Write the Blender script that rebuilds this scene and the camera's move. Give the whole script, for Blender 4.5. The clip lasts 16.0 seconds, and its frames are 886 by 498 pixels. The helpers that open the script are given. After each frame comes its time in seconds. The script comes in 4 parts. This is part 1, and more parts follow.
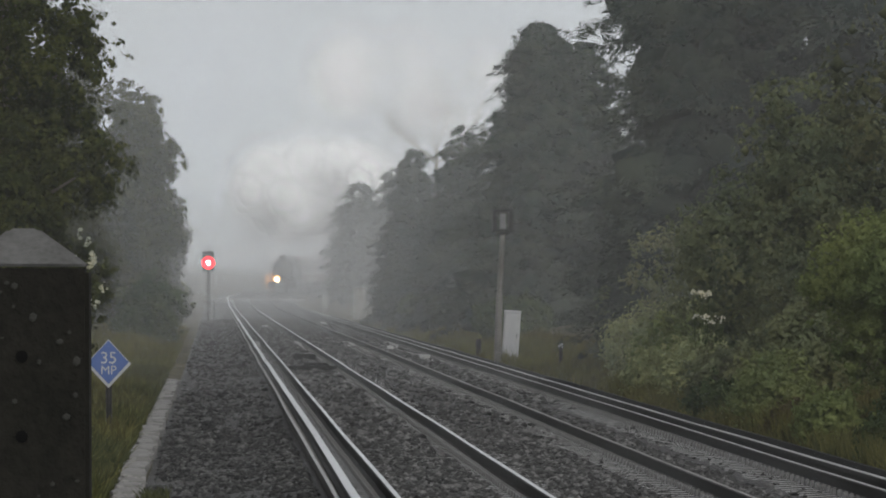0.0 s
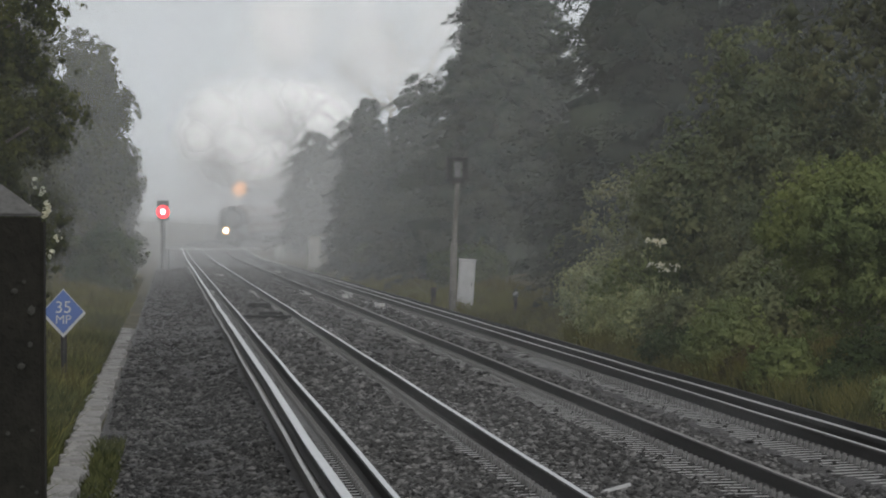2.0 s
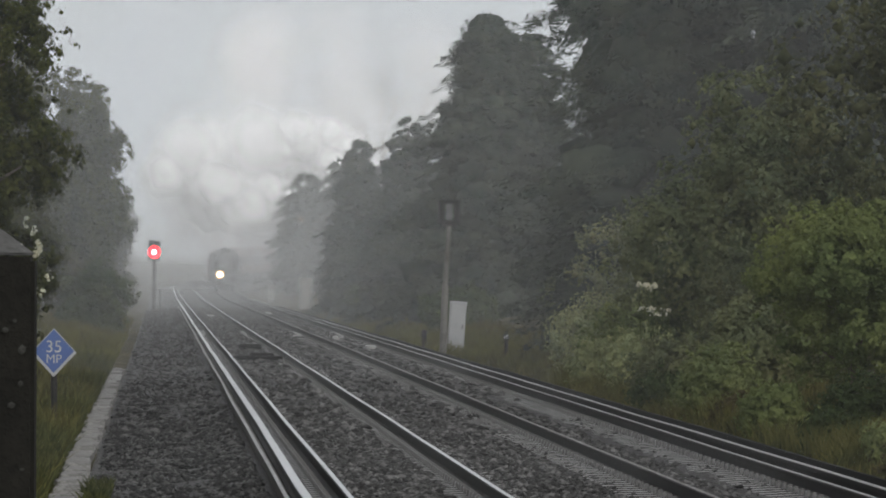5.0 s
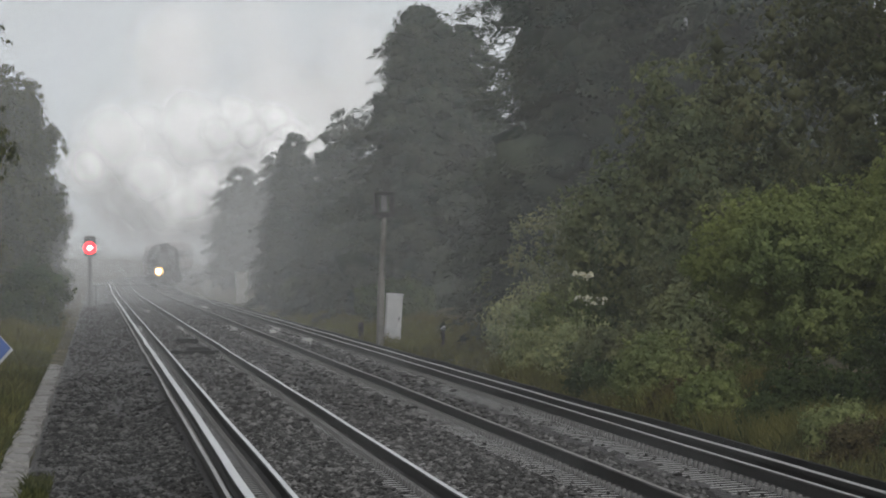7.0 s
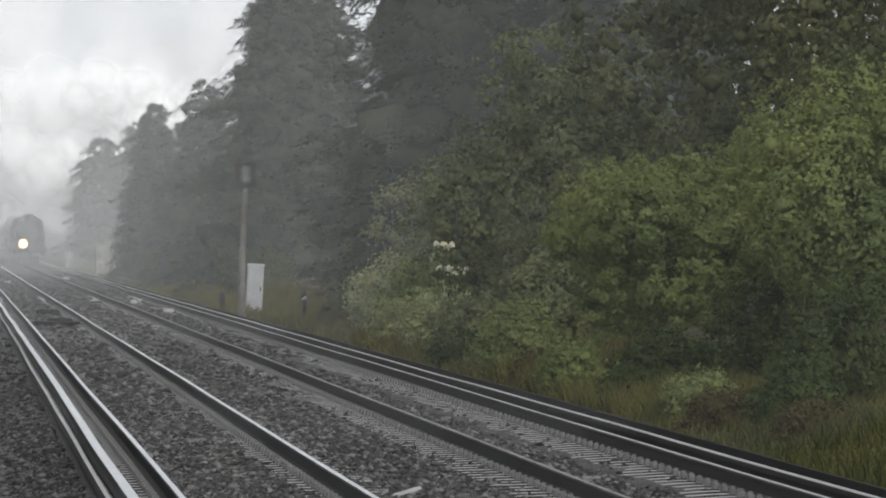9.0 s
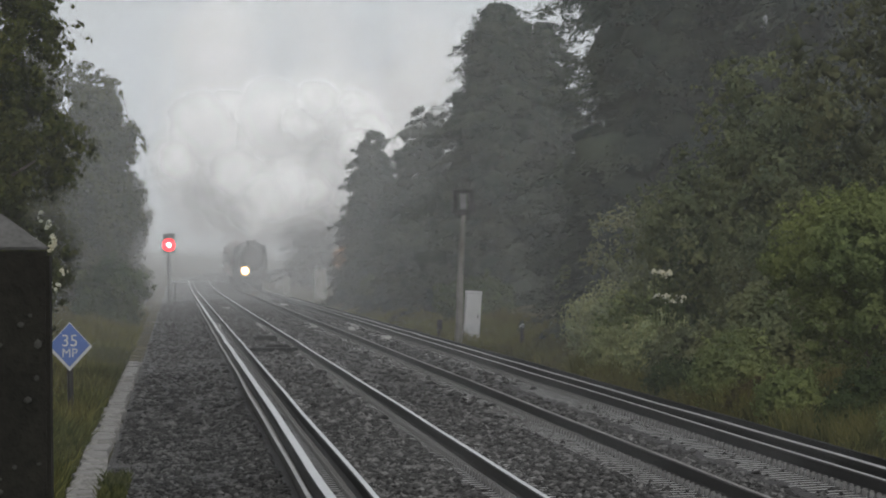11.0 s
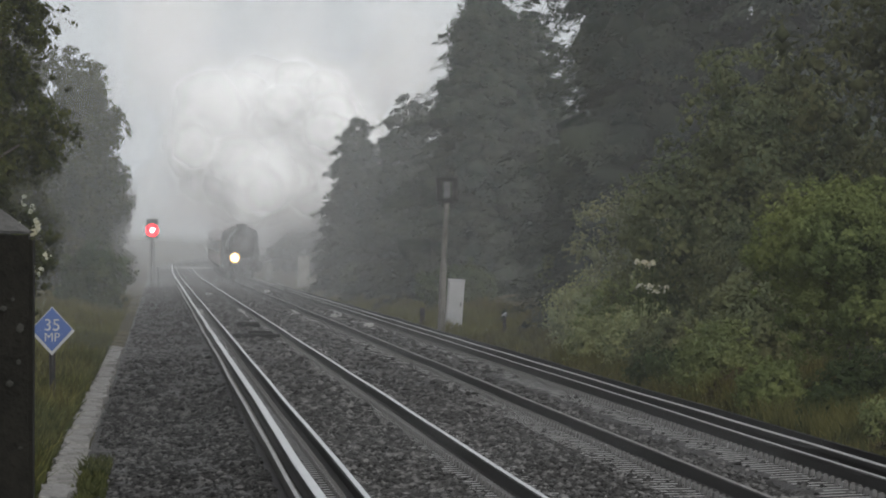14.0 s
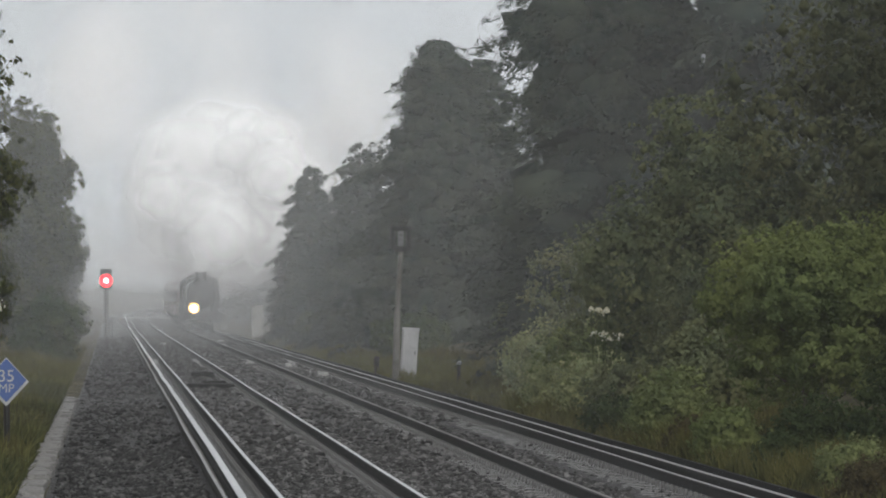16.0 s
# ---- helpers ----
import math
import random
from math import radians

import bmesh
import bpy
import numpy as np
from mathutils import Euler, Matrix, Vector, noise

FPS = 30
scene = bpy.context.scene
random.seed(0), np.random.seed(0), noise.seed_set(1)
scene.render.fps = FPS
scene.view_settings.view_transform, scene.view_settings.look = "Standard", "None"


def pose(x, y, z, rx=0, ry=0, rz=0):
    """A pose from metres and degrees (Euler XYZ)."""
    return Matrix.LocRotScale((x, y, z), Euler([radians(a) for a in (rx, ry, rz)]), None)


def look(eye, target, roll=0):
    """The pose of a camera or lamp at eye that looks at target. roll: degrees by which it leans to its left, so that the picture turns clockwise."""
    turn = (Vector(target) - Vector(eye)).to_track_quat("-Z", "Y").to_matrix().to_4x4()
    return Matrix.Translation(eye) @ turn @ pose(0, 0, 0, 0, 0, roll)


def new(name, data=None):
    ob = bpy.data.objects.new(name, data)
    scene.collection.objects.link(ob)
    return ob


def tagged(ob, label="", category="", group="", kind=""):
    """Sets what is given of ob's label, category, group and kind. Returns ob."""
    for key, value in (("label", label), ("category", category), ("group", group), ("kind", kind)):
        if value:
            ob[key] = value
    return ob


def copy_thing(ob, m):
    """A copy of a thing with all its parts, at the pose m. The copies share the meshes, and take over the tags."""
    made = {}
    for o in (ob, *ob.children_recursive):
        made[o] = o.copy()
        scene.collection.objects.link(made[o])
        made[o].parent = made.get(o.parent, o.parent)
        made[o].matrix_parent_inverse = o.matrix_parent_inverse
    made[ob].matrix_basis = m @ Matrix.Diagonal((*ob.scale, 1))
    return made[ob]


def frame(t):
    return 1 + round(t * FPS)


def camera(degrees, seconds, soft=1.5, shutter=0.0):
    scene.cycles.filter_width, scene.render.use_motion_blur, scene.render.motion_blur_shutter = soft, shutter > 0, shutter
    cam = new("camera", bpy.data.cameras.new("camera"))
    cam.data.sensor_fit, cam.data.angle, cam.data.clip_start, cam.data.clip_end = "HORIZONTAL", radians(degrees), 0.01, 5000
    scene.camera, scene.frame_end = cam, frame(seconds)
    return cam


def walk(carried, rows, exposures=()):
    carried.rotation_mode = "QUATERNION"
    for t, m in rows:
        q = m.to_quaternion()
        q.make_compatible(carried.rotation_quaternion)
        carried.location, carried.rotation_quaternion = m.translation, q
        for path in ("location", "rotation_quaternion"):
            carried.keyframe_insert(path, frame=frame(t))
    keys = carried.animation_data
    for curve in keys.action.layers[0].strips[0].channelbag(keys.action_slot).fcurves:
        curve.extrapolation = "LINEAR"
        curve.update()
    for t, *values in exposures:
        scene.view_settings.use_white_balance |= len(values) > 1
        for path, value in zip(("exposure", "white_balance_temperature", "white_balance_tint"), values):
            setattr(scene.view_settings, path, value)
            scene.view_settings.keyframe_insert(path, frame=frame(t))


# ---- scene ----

# ---------------------------------------------------------------- camera and its turn
cam = camera(7.475, 16.0, soft=1.95)
EYE = 2.07
TURNS = [(0, -1.9389, 0.2854, 0.076), (0.5, -1.9032, 0.1504, -0.184), (1, -1.9793, 0.0266, -0.061), (1.5, -2.3909, -0.0873, 0.09), (2, -2.3217, -0.1488, -0.046), (2.5, -2.2373, -0.1505, -0.085), (3, -2.2467, -0.1508, 0.103), (3.5, -2.2436, -0.1218, 0.3), (4, -2.2777, -0.0278, 0.348), (4.5, -2.3151, 0.0384, 0.275), (4.7, -2.3262, 0.1336, 0.347), (6.8, -2.869, 0.333, 0.166), (7, -2.9375, 0.1388, -0.382), (7.5, -3.3305, -0.1723, -0.91), (8, -3.9209, -0.2126, -0.475), (8.5, -4.2576, -0.1708, -0.407), (9, -4.1102, -0.1229, -0.514), (9.1, -4.0017, -0.1197, -0.488), (9.5, -2.8983, -0.0404, -0.258), (10, -2.5862, 0.0467, -0.441), (10.2, -2.4072, 0.1198, -0.312), (12.5, -2.1426, 0.1188, -0.312), (13, -2.1058, 0.0281, -0.392), (13.5, -2.1747, 0.004, -0.065), (14, -2.4122, 0.0214, 0.308), (14.5, -2.5872, 0.0732, 0.198), (15, -2.6877, 0.2362, -0.019), (15.5, -2.7293, 0.3561, -0.003), (16, -2.8009, 0.4328, -0.02)]
walk(cam, [(t, pose(0, 0, EYE, 90 + pitch, -roll, yaw)) for t, yaw, pitch, roll in TURNS],
     exposures=[(0, 0.05), (1.5, 0.15), (4.5, 0.15), (7.0, 0.2), (8.0, 0.5), (8.5, 0.56), (9.0, 0.54), (9.5, 0.24), (10.2, 0.14), (12.5, 0.12), (14.0, 0.18), (16.0, 0.22)])

# ---------------------------------------------------------------- world, sun, exposure
scene.cycles.transparent_max_bounces = 256
world = bpy.data.worlds.new("overcast_sky")
scene.world = world
world.use_nodes = True
nt = world.node_tree
sky = nt.nodes.new("ShaderNodeTexSky")
sky.sky_type = "NISHITA"
sky.sun_disc = False
sky.sun_elevation, sky.sun_rotation = radians(33), radians(167)
sky.air_density, sky.dust_density = 1.0, 1.5
grey = nt.nodes.new("ShaderNodeHueSaturation")
grey.inputs["Saturation"].default_value = 0.06
nt.links.new(sky.outputs[0], grey.inputs["Color"])
nt.links.new(grey.outputs[0], nt.nodes["Background"].inputs[0])
nt.nodes["Background"].inputs[1].default_value = 0.15
sun = new("sun", bpy.data.lights.new("sun", "SUN"))
sun.data.energy, sun.data.angle, sun.data.color = 1.5, radians(70), (1.0, 1.0, 0.99)
sun.matrix_basis = look((30, -75, 90), (0, 60, 0))


# ---------------------------------------------------------------- materials
def material(name):
    m = bpy.data.materials.new(name)
    m.use_nodes = True
    return m, m.node_tree, m.node_tree.nodes["Principled BSDF"]


def ramp_of(nt, source, stops):
    r = nt.nodes.new("ShaderNodeValToRGB")
    for i, (p, c) in enumerate(stops):
        e = r.color_ramp.elements[i] if i < 2 else r.color_ramp.elements.new(p)
        e.position, e.color = p, (*c, 1)
    nt.links.new(source, r.inputs[0])
    return r.outputs[0]


def noise_of(nt, scale, detail=4.0, vector=None, rough=0.6):
    n = nt.nodes.new("ShaderNodeTexNoise")
    n.inputs["Scale"].default_value, n.inputs["Detail"].default_value = scale, detail
    n.inputs["Roughness"].default_value = rough
    if vector is None:
        vector = nt.nodes.new("ShaderNodeTexCoord").outputs["Object"]
    nt.links.new(vector, n.inputs["Vector"])
    return n.outputs["Fac"]


def mixed(nt, fac, a, b, mode="MIX"):
    m = nt.nodes.new("ShaderNodeMix")
    m.data_type, m.blend_type = "RGBA", mode
    for value, slot in ((fac, m.inputs[0]), (a, m.inputs[6]), (b, m.inputs[7])):
        if hasattr(value, "node"):
            nt.links.new(value, slot)
        else:
            slot.default_value = value if slot == m.inputs[0] else (*value, 1)
    return m.outputs[2]


def surface(name, dark, light, scale, rough=0.7, metal=0.0, bump=0.3, fine=None, stain=None, distance=0.01):
    """Colour between dark and light at two scales, with relief."""
    m, nt, b = material(name)
    coarse = ramp_of(nt, noise_of(nt, scale), [(0.3, dark), (0.7, light)])
    grain = noise_of(nt, fine or scale * 9, 3.0)
    col = mixed(nt, 0.45, coarse, ramp_of(nt, grain, [(0.3, dark), (0.72, light)]))
    if stain:
        col = mixed(nt, ramp_of(nt, noise_of(nt, scale * 0.35), [(0.5, (0, 0, 0)), (0.68, (1, 1, 1))]), col, stain)
    nt.links.new(col, b.inputs["Base Color"])
    b.inputs["Roughness"].default_value, b.inputs["Metallic"].default_value = rough, metal
    b.inputs["Specular IOR Level"].default_value = 0.5 if rough < 0.55 else 0.15
    if bump:
        k = nt.nodes.new("ShaderNodeBump")
        k.inputs["Strength"].default_value, k.inputs["Distance"].default_value = bump, distance
        nt.links.new(grain, k.inputs["Height"])
        nt.links.new(k.outputs[0], b.inputs["Normal"])
    return m


def leaves(name, dark, light, through_light=0.25):
    m, nt, b = material(name)
    geo = nt.nodes.new("ShaderNodeNewGeometry")
    tint = ramp_of(nt, geo.outputs["Random Per Island"], [(0.0, dark), (1.0, light)])
    patch = ramp_of(nt, noise_of(nt, 0.6, 2.0), [(0.35, (0.6, 0.68, 0.7)), (0.65, (1.02, 1.0, 0.88))])
    col = mixed(nt, 1.0, tint, patch, "MULTIPLY")
    nt.links.new(col, b.inputs["Base Color"])
    b.inputs["Roughness"].default_value = 0.85
    b.inputs["Specular IOR Level"].default_value = 0.06
    t = nt.nodes.new("ShaderNodeBsdfTranslucent")
    nt.links.new(col, t.inputs["Color"])
    mix = nt.nodes.new("ShaderNodeMixShader")
    mix.inputs[0].default_value = through_light
    nt.links.new(b.outputs[0], mix.inputs[1])
    nt.links.new(t.outputs[0], mix.inputs[2])
    nt.links.new(mix.outputs[0], nt.nodes["Material Output"].inputs["Surface"])
    return m


def glow(name, colour, strength):
    m, nt, b = material(name)
    b.inputs["Base Color"].default_value = (*colour, 1)
    b.inputs["Emission Color"].default_value = (*colour, 1)
    b.inputs["Emission Strength"].default_value = strength
    return m


def vapour(name, density, scale, lo, hi, colour=(0.9, 0.9, 0.9), rim=0.0, glowing=0.0, thins=None):
    """Thin white vapour: scatters a share of the light and lets the rest through. rim: fades out away from the middle of each billow."""
    m, nt, b = material(name)
    nt.nodes.remove(b)
    coord = nt.nodes.new("ShaderNodeTexCoord")
    n = noise_of(nt, scale, 5.0, coord.outputs["Object"], 0.55)
    shaped = nt.nodes.new("ShaderNodeMapRange")
    for slot, v in ((1, lo), (2, hi), (3, 0.35 if not rim else 0.0), (4, 1.0)):
        shaped.inputs[slot].default_value = v
    if rim:
        # distance from the billow's long axis, broken up by the noise
        sep = nt.nodes.new("ShaderNodeSeparateXYZ")
        nt.links.new(coord.outputs["Object"], sep.inputs[0])
        flat = nt.nodes.new("ShaderNodeCombineXYZ")
        nt.links.new(sep.outputs[0], flat.inputs[0])
        nt.links.new(sep.outputs[2], flat.inputs[2])
        length = nt.nodes.new("ShaderNodeVectorMath")
        length.operation = "LENGTH"
        nt.links.new(flat.outputs[0], length.inputs[0])
        add = nt.nodes.new("ShaderNodeMath")
        add.operation = "MULTIPLY_ADD"
        nt.links.new(n, add.inputs[0])
        add.inputs[1].default_value = rim
        nt.links.new(length.outputs["Value"], add.inputs[2])
        shaped.interpolation_type = "SMOOTHSTEP"
        for slot, v in ((1, lo), (2, hi), (3, 1.0), (4, 0.0)):
            shaped.inputs[slot].default_value = v
        nt.links.new(add.outputs[0], shaped.inputs[0])
    else:
        nt.links.new(n, shaped.inputs[0])
    dens = nt.nodes.new("ShaderNodeMath")
    dens.operation = "MULTIPLY"
    nt.links.new(shaped.outputs[0], dens.inputs[0])
    dens.inputs[1].default_value = density
    if thins:
        # less vapour higher up
        above = nt.nodes.new("ShaderNodeSeparateXYZ")
        nt.links.new(coord.outputs["Object"], above.inputs[0])
        less = nt.nodes.new("ShaderNodeMapRange")
        nt.links.new(above.outputs[2], less.inputs[0])
        for slot, v in ((1, thins[0]), (2, thins[1]), (3, 1.0), (4, thins[2])):
            less.inputs[slot].default_value = v
        nt.links.new(less.outputs[0], dens.inputs[1])
        scaled = nt.nodes.new("ShaderNodeMath")
        scaled.operation = "MULTIPLY"
        nt.links.new(less.outputs[0], scaled.inputs[0])
        scaled.inputs[1].default_value = density
        nt.links.new(scaled.outputs[0], dens.inputs[1])
    clear = nt.nodes.new("ShaderNodeBsdfTransparent")
    front, back = nt.nodes.new("ShaderNodeBsdfDiffuse"), nt.nodes.new("ShaderNodeBsdfTranslucent")
    front.inputs["Color"].default_value = back.inputs["Color"].default_value = (*colour, 1)
    both = nt.nodes.new("ShaderNodeMixShader")
    both.inputs[0].default_value = 0.38 if rim else 0.5
    nt.links.new(front.outputs[0], both.inputs[1])
    nt.links.new(back.outputs[0], both.inputs[2])
    lit = both.outputs[0]
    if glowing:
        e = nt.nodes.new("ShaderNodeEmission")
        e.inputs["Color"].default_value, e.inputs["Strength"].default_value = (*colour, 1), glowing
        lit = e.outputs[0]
    mix = nt.nodes.new("ShaderNodeMixShader")
    nt.links.new(dens.outputs[0], mix.inputs[0])
    nt.links.new(clear.outputs[0], mix.inputs[1])
    nt.links.new(lit, mix.inputs[2])
    nt.links.new(mix.outputs[0], nt.nodes["Material Output"].inputs["Surface"])
    return m


BALLAST = surface("ballast", (0.014, 0.014, 0.0145), (0.055, 0.054, 0.054), 3.0, 0.6, 0, 1.0, 22.0, (0.025, 0.023, 0.021), 0.05)
STONE = surface("ballast_stone", (0.018, 0.018, 0.019), (0.085, 0.083, 0.082), 7.0, 0.6, 0, 0.4, 30.0)
DIRTY_STONE = surface("dirty_ballast_stone", (0.018, 0.018, 0.019), (0.085, 0.083, 0.082), 7.0, 0.6, 0, 0.4, 30.0)
for stone, tones in ((STONE, (0.014, 0.048, 0.135)), (DIRTY_STONE, (0.008, 0.028, 0.095))):
    geo = stone.node_tree.nodes.new("ShaderNodeNewGeometry")
    tint = ramp_of(stone.node_tree, geo.outputs["Random Per Island"], [(p, (v, v * 0.985, v * 0.965)) for p, v in zip((0.0, 0.65, 1.0), tones)])
    stone.node_tree.links.new(tint, stone.node_tree.nodes["Principled BSDF"].inputs["Base Color"])
GRASS_GROUND = surface("grass_ground", (0.018, 0.017, 0.008), (0.05, 0.045, 0.02), 0.8, 0.9, 0, 0.8, 14.0, (0.09, 0.075, 0.04), 0.05)
RAIL_SIDE = surface("rusty_rail", (0.006, 0.0055, 0.0055), (0.016, 0.0145, 0.0135), 4.0, 0.7, 0.0, 0.3)
SIDE_SHADE = surface("shaded_sleeper_side", (0.012, 0.012, 0.011), (0.03, 0.029, 0.028), 5.0, 0.8, 0, 0.3)
CAPSTONE = surface("pale_capstone", (0.045, 0.045, 0.043), (0.1, 0.1, 0.098), 20.0, 0.9, 0, 0.5, 90.0)
HOLE = surface("painted_hole", (0.001, 0.001, 0.001), (0.002, 0.002, 0.002), 9.0, 0.95, 0, 0)
SPOT = surface("grey_lichen", (0.02, 0.02, 0.018), (0.036, 0.036, 0.032), 30.0, 0.9, 0, 0.3)
TAR = surface("black_rubber", (0.003, 0.003, 0.003), (0.008, 0.008, 0.008), 6.0, 0.8, 0, 0.1)
CLIP = surface("weathered_clips", (0.014, 0.0138, 0.0135), (0.075, 0.073, 0.07), 14.0, 0.5, 0.0, 0.1)
RAIL_TOP = surface("polished_rail_head", (0.42, 0.42, 0.43), (0.62, 0.62, 0.63), 2.0, 0.3, 1.0, 0.05)
# dark head: its reflection of dark trees is put into the colour
RAIL_DARK = surface("dark_rail_head", (0.06, 0.055, 0.05), (0.16, 0.15, 0.14), 2.0, 0.5, 0.5, 0.1)
RAIL_WORN = surface("worn_rail_head", (0.2, 0.195, 0.19), (0.34, 0.335, 0.33), 2.0, 0.4, 0.8, 0.1)
TIMBER = surface("tarred_timber", (0.014, 0.013, 0.012), (0.035, 0.032, 0.03), 3.0, 0.8, 0, 0.4)
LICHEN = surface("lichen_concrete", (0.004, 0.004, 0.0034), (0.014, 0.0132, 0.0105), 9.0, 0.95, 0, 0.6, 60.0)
PALE = surface("pale_grey_paint", (0.18, 0.184, 0.186), (0.29, 0.29, 0.29), 3.0, 0.6, 0, 0.1, 25.0, (0.3, 0.3, 0.28))
CONCRETE = surface("weathered_concrete", (0.1, 0.098, 0.09), (0.22, 0.215, 0.2), 5.0, 0.85, 0, 0.5, 40.0, (0.07, 0.068, 0.06))
BOARD_EDGE = surface("ragged_board_edge", (0.03, 0.03, 0.029), (0.4, 0.395, 0.385), 3.0, 0.45, 0, 0.5, 11.0)
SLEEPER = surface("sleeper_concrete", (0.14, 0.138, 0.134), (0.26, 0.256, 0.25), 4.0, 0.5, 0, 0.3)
TROUGH = surface("trough_concrete", (0.055, 0.054, 0.05), (0.25, 0.245, 0.237), 2.6, 0.7, 0, 0.7, 18.0, (0.06, 0.058, 0.045))
IRON = surface("dark_iron", (0.012, 0.012, 0.012), (0.03, 0.028, 0.027), 3.0, 0.6, 0.3, 0.2)
GALV = surface("galvanised_steel", (0.06, 0.061, 0.062), (0.14, 0.14, 0.14), 6.0, 0.55, 0.4, 0.15)
STAINED = surface("stained_concrete", (0.045, 0.043, 0.038), (0.14, 0.135, 0.124), 2.2, 0.85, 0, 0.5, 25.0, (0.05, 0.042, 0.033))
BLUE = surface("blue_sign_enamel", (0.005, 0.032, 0.125), (0.009, 0.043, 0.16), 4.0, 0.45, 0, 0.05)
BARK = surface("bark", (0.05, 0.042, 0.033), (0.12, 0.1, 0.08), 6.0, 0.9, 0, 0.8)
DEAD = surface("bleached_wood", (0.2, 0.185, 0.16), (0.32, 0.3, 0.26), 4.0, 0.85, 0, 0.4)
POT = surface("glazed_insulator", (0.2, 0.2, 0.19), (0.4, 0.39, 0.37), 9.0, 0.35, 0, 0.1)
BLACK = surface("loco_black", (0.012, 0.012, 0.013), (0.025, 0.025, 0.026), 2.0, 0.45, 0.0, 0.1)
COACH = surface("coach_maroon", (0.07, 0.02, 0.02), (0.1, 0.03, 0.028), 1.5, 0.4, 0, 0.05)
GLASS = surface("dark_window_glass", (0.02, 0.022, 0.025), (0.03, 0.033, 0.037), 1.0, 0.1, 0, 0)
CONIFER = leaves("conifer_needles", (0.036, 0.045, 0.037), (0.058, 0.068, 0.054), 0.2)
OAK = leaves("broad_leaves", (0.098, 0.11, 0.06), (0.13, 0.142, 0.078), 0.4)
# darkened copy of the broad leaves: shade is put into the colour
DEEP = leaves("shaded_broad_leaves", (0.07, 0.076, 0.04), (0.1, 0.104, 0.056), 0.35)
BUSH = leaves("bush_leaves", (0.128, 0.15, 0.058), (0.182, 0.206, 0.085), 0.4)
# own dark green on the left bank; on the right paints shade below bushes
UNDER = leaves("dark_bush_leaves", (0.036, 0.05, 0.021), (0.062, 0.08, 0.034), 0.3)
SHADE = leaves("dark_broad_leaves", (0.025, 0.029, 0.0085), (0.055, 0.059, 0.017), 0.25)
OLIVE = leaves("dull_bush_leaves", (0.13, 0.137, 0.075), (0.175, 0.18, 0.1), 0.4)
STRAW = leaves("meadow_grass", (0.038, 0.035, 0.014), (0.12, 0.108, 0.044), 0.3)
WEED = leaves("pale_tangled_weeds", (0.225, 0.232, 0.115), (0.345, 0.352, 0.185), 0.3)
FRESH = leaves("fresh_weeds", (0.15, 0.168, 0.075), (0.2, 0.22, 0.1), 0.4)
BRACKEN = leaves("withered_bracken", (0.055, 0.046, 0.024), (0.1, 0.078, 0.042), 0.3)
PETAL = leaves("cream_flowers", (0.5, 0.48, 0.38), (0.7, 0.68, 0.58), 0.3)


# ---------------------------------------------------------------- helpers of this scene
def mesh_of(name, verts, faces, mat, smooth=False):
    me = bpy.data.meshes.new(name)
    me.from_pydata([tuple(v) for v in verts], [], [tuple(f) for f in faces])
    for mm in (mat if isinstance(mat, (list, tuple)) else [mat]):
        me.materials.append(mm)
    if smooth:
        me.shade_smooth()
    me.update()
    return me


def put(name, me, parent=None, m=None, label=""):
    ob = new(name, me)
    if parent:
        ob.parent = parent
    if m is not None:
        ob.matrix_basis = m
    if label:
        tagged(ob, label)
    return ob


def part(name, bm, mat, parent=None, label="", smooth=False):
    me = bpy.data.meshes.new(name)
    bm.to_mesh(me)
    bm.free()
    me.materials.append(mat)
    if smooth:
        me.shade_smooth()
    return put(name, me, parent, None, label)


def box(bm, x0, x1, y0, y1, z0, z1, bevel=0.0):
    made = bmesh.ops.create_cube(bm, size=1.0, matrix=Matrix.Translation(((x0 + x1) / 2, (y0 + y1) / 2, (z0 + z1) / 2)) @ Matrix.Diagonal((x1 - x0, y1 - y0, z1 - z0, 1)))
    if bevel:
        edges = list({e for v in made["verts"] for e in v.link_edges})
        bmesh.ops.bevel(bm, geom=edges, offset=bevel, segments=2, affect="EDGES", profile=0.6)
    return bm


def tube(bm, a, b, r0, r1, seg=12):
    a, b = Vector(a), Vector(b)
    turn = (b - a).to_track_quat("Z", "Y").to_matrix().to_4x4()
    bmesh.ops.create_cone(bm, cap_ends=True, segments=seg, radius1=r0, radius2=r1, depth=(b - a).length, matrix=Matrix.Translation((a + b) / 2) @ turn)
    return bm


def B():
    return bmesh.new()


def thing(name, label, category, group="", at=(0, 0, 0)):
    ob = new(name)
    ob.empty_display_size = 0.2
    ob.location = at
    return tagged(ob, label, category, group)


def smooth01(a, b, v):
    u = min(1.0, max(0.0, (v - a) / (b - a)))
    return u * u * (3 - 2 * u)


# ---------------------------------------------------------------- the line: rise, curve and cross-section
def rise(y):
    """Height of the rails: level, then a climb from 500 m out that eases off."""
    climb = min(max(0.0, y - 500), 200.0)
    return climb ** 2 / (2 * 19900.0) + 2.0 * smooth01(690, 1000, y)


def bend(y):
    """Sideways offset of the line: straight, then a curve to the right."""
    return max(0.0, y - 640) ** 2 / (2 * 1100.0)


RAILS = {"up_left": 1.78, "up_right": 3.285, "down_left": 5.22, "down_right": 6.725}
UP, DOWN = 2.53, 5.97


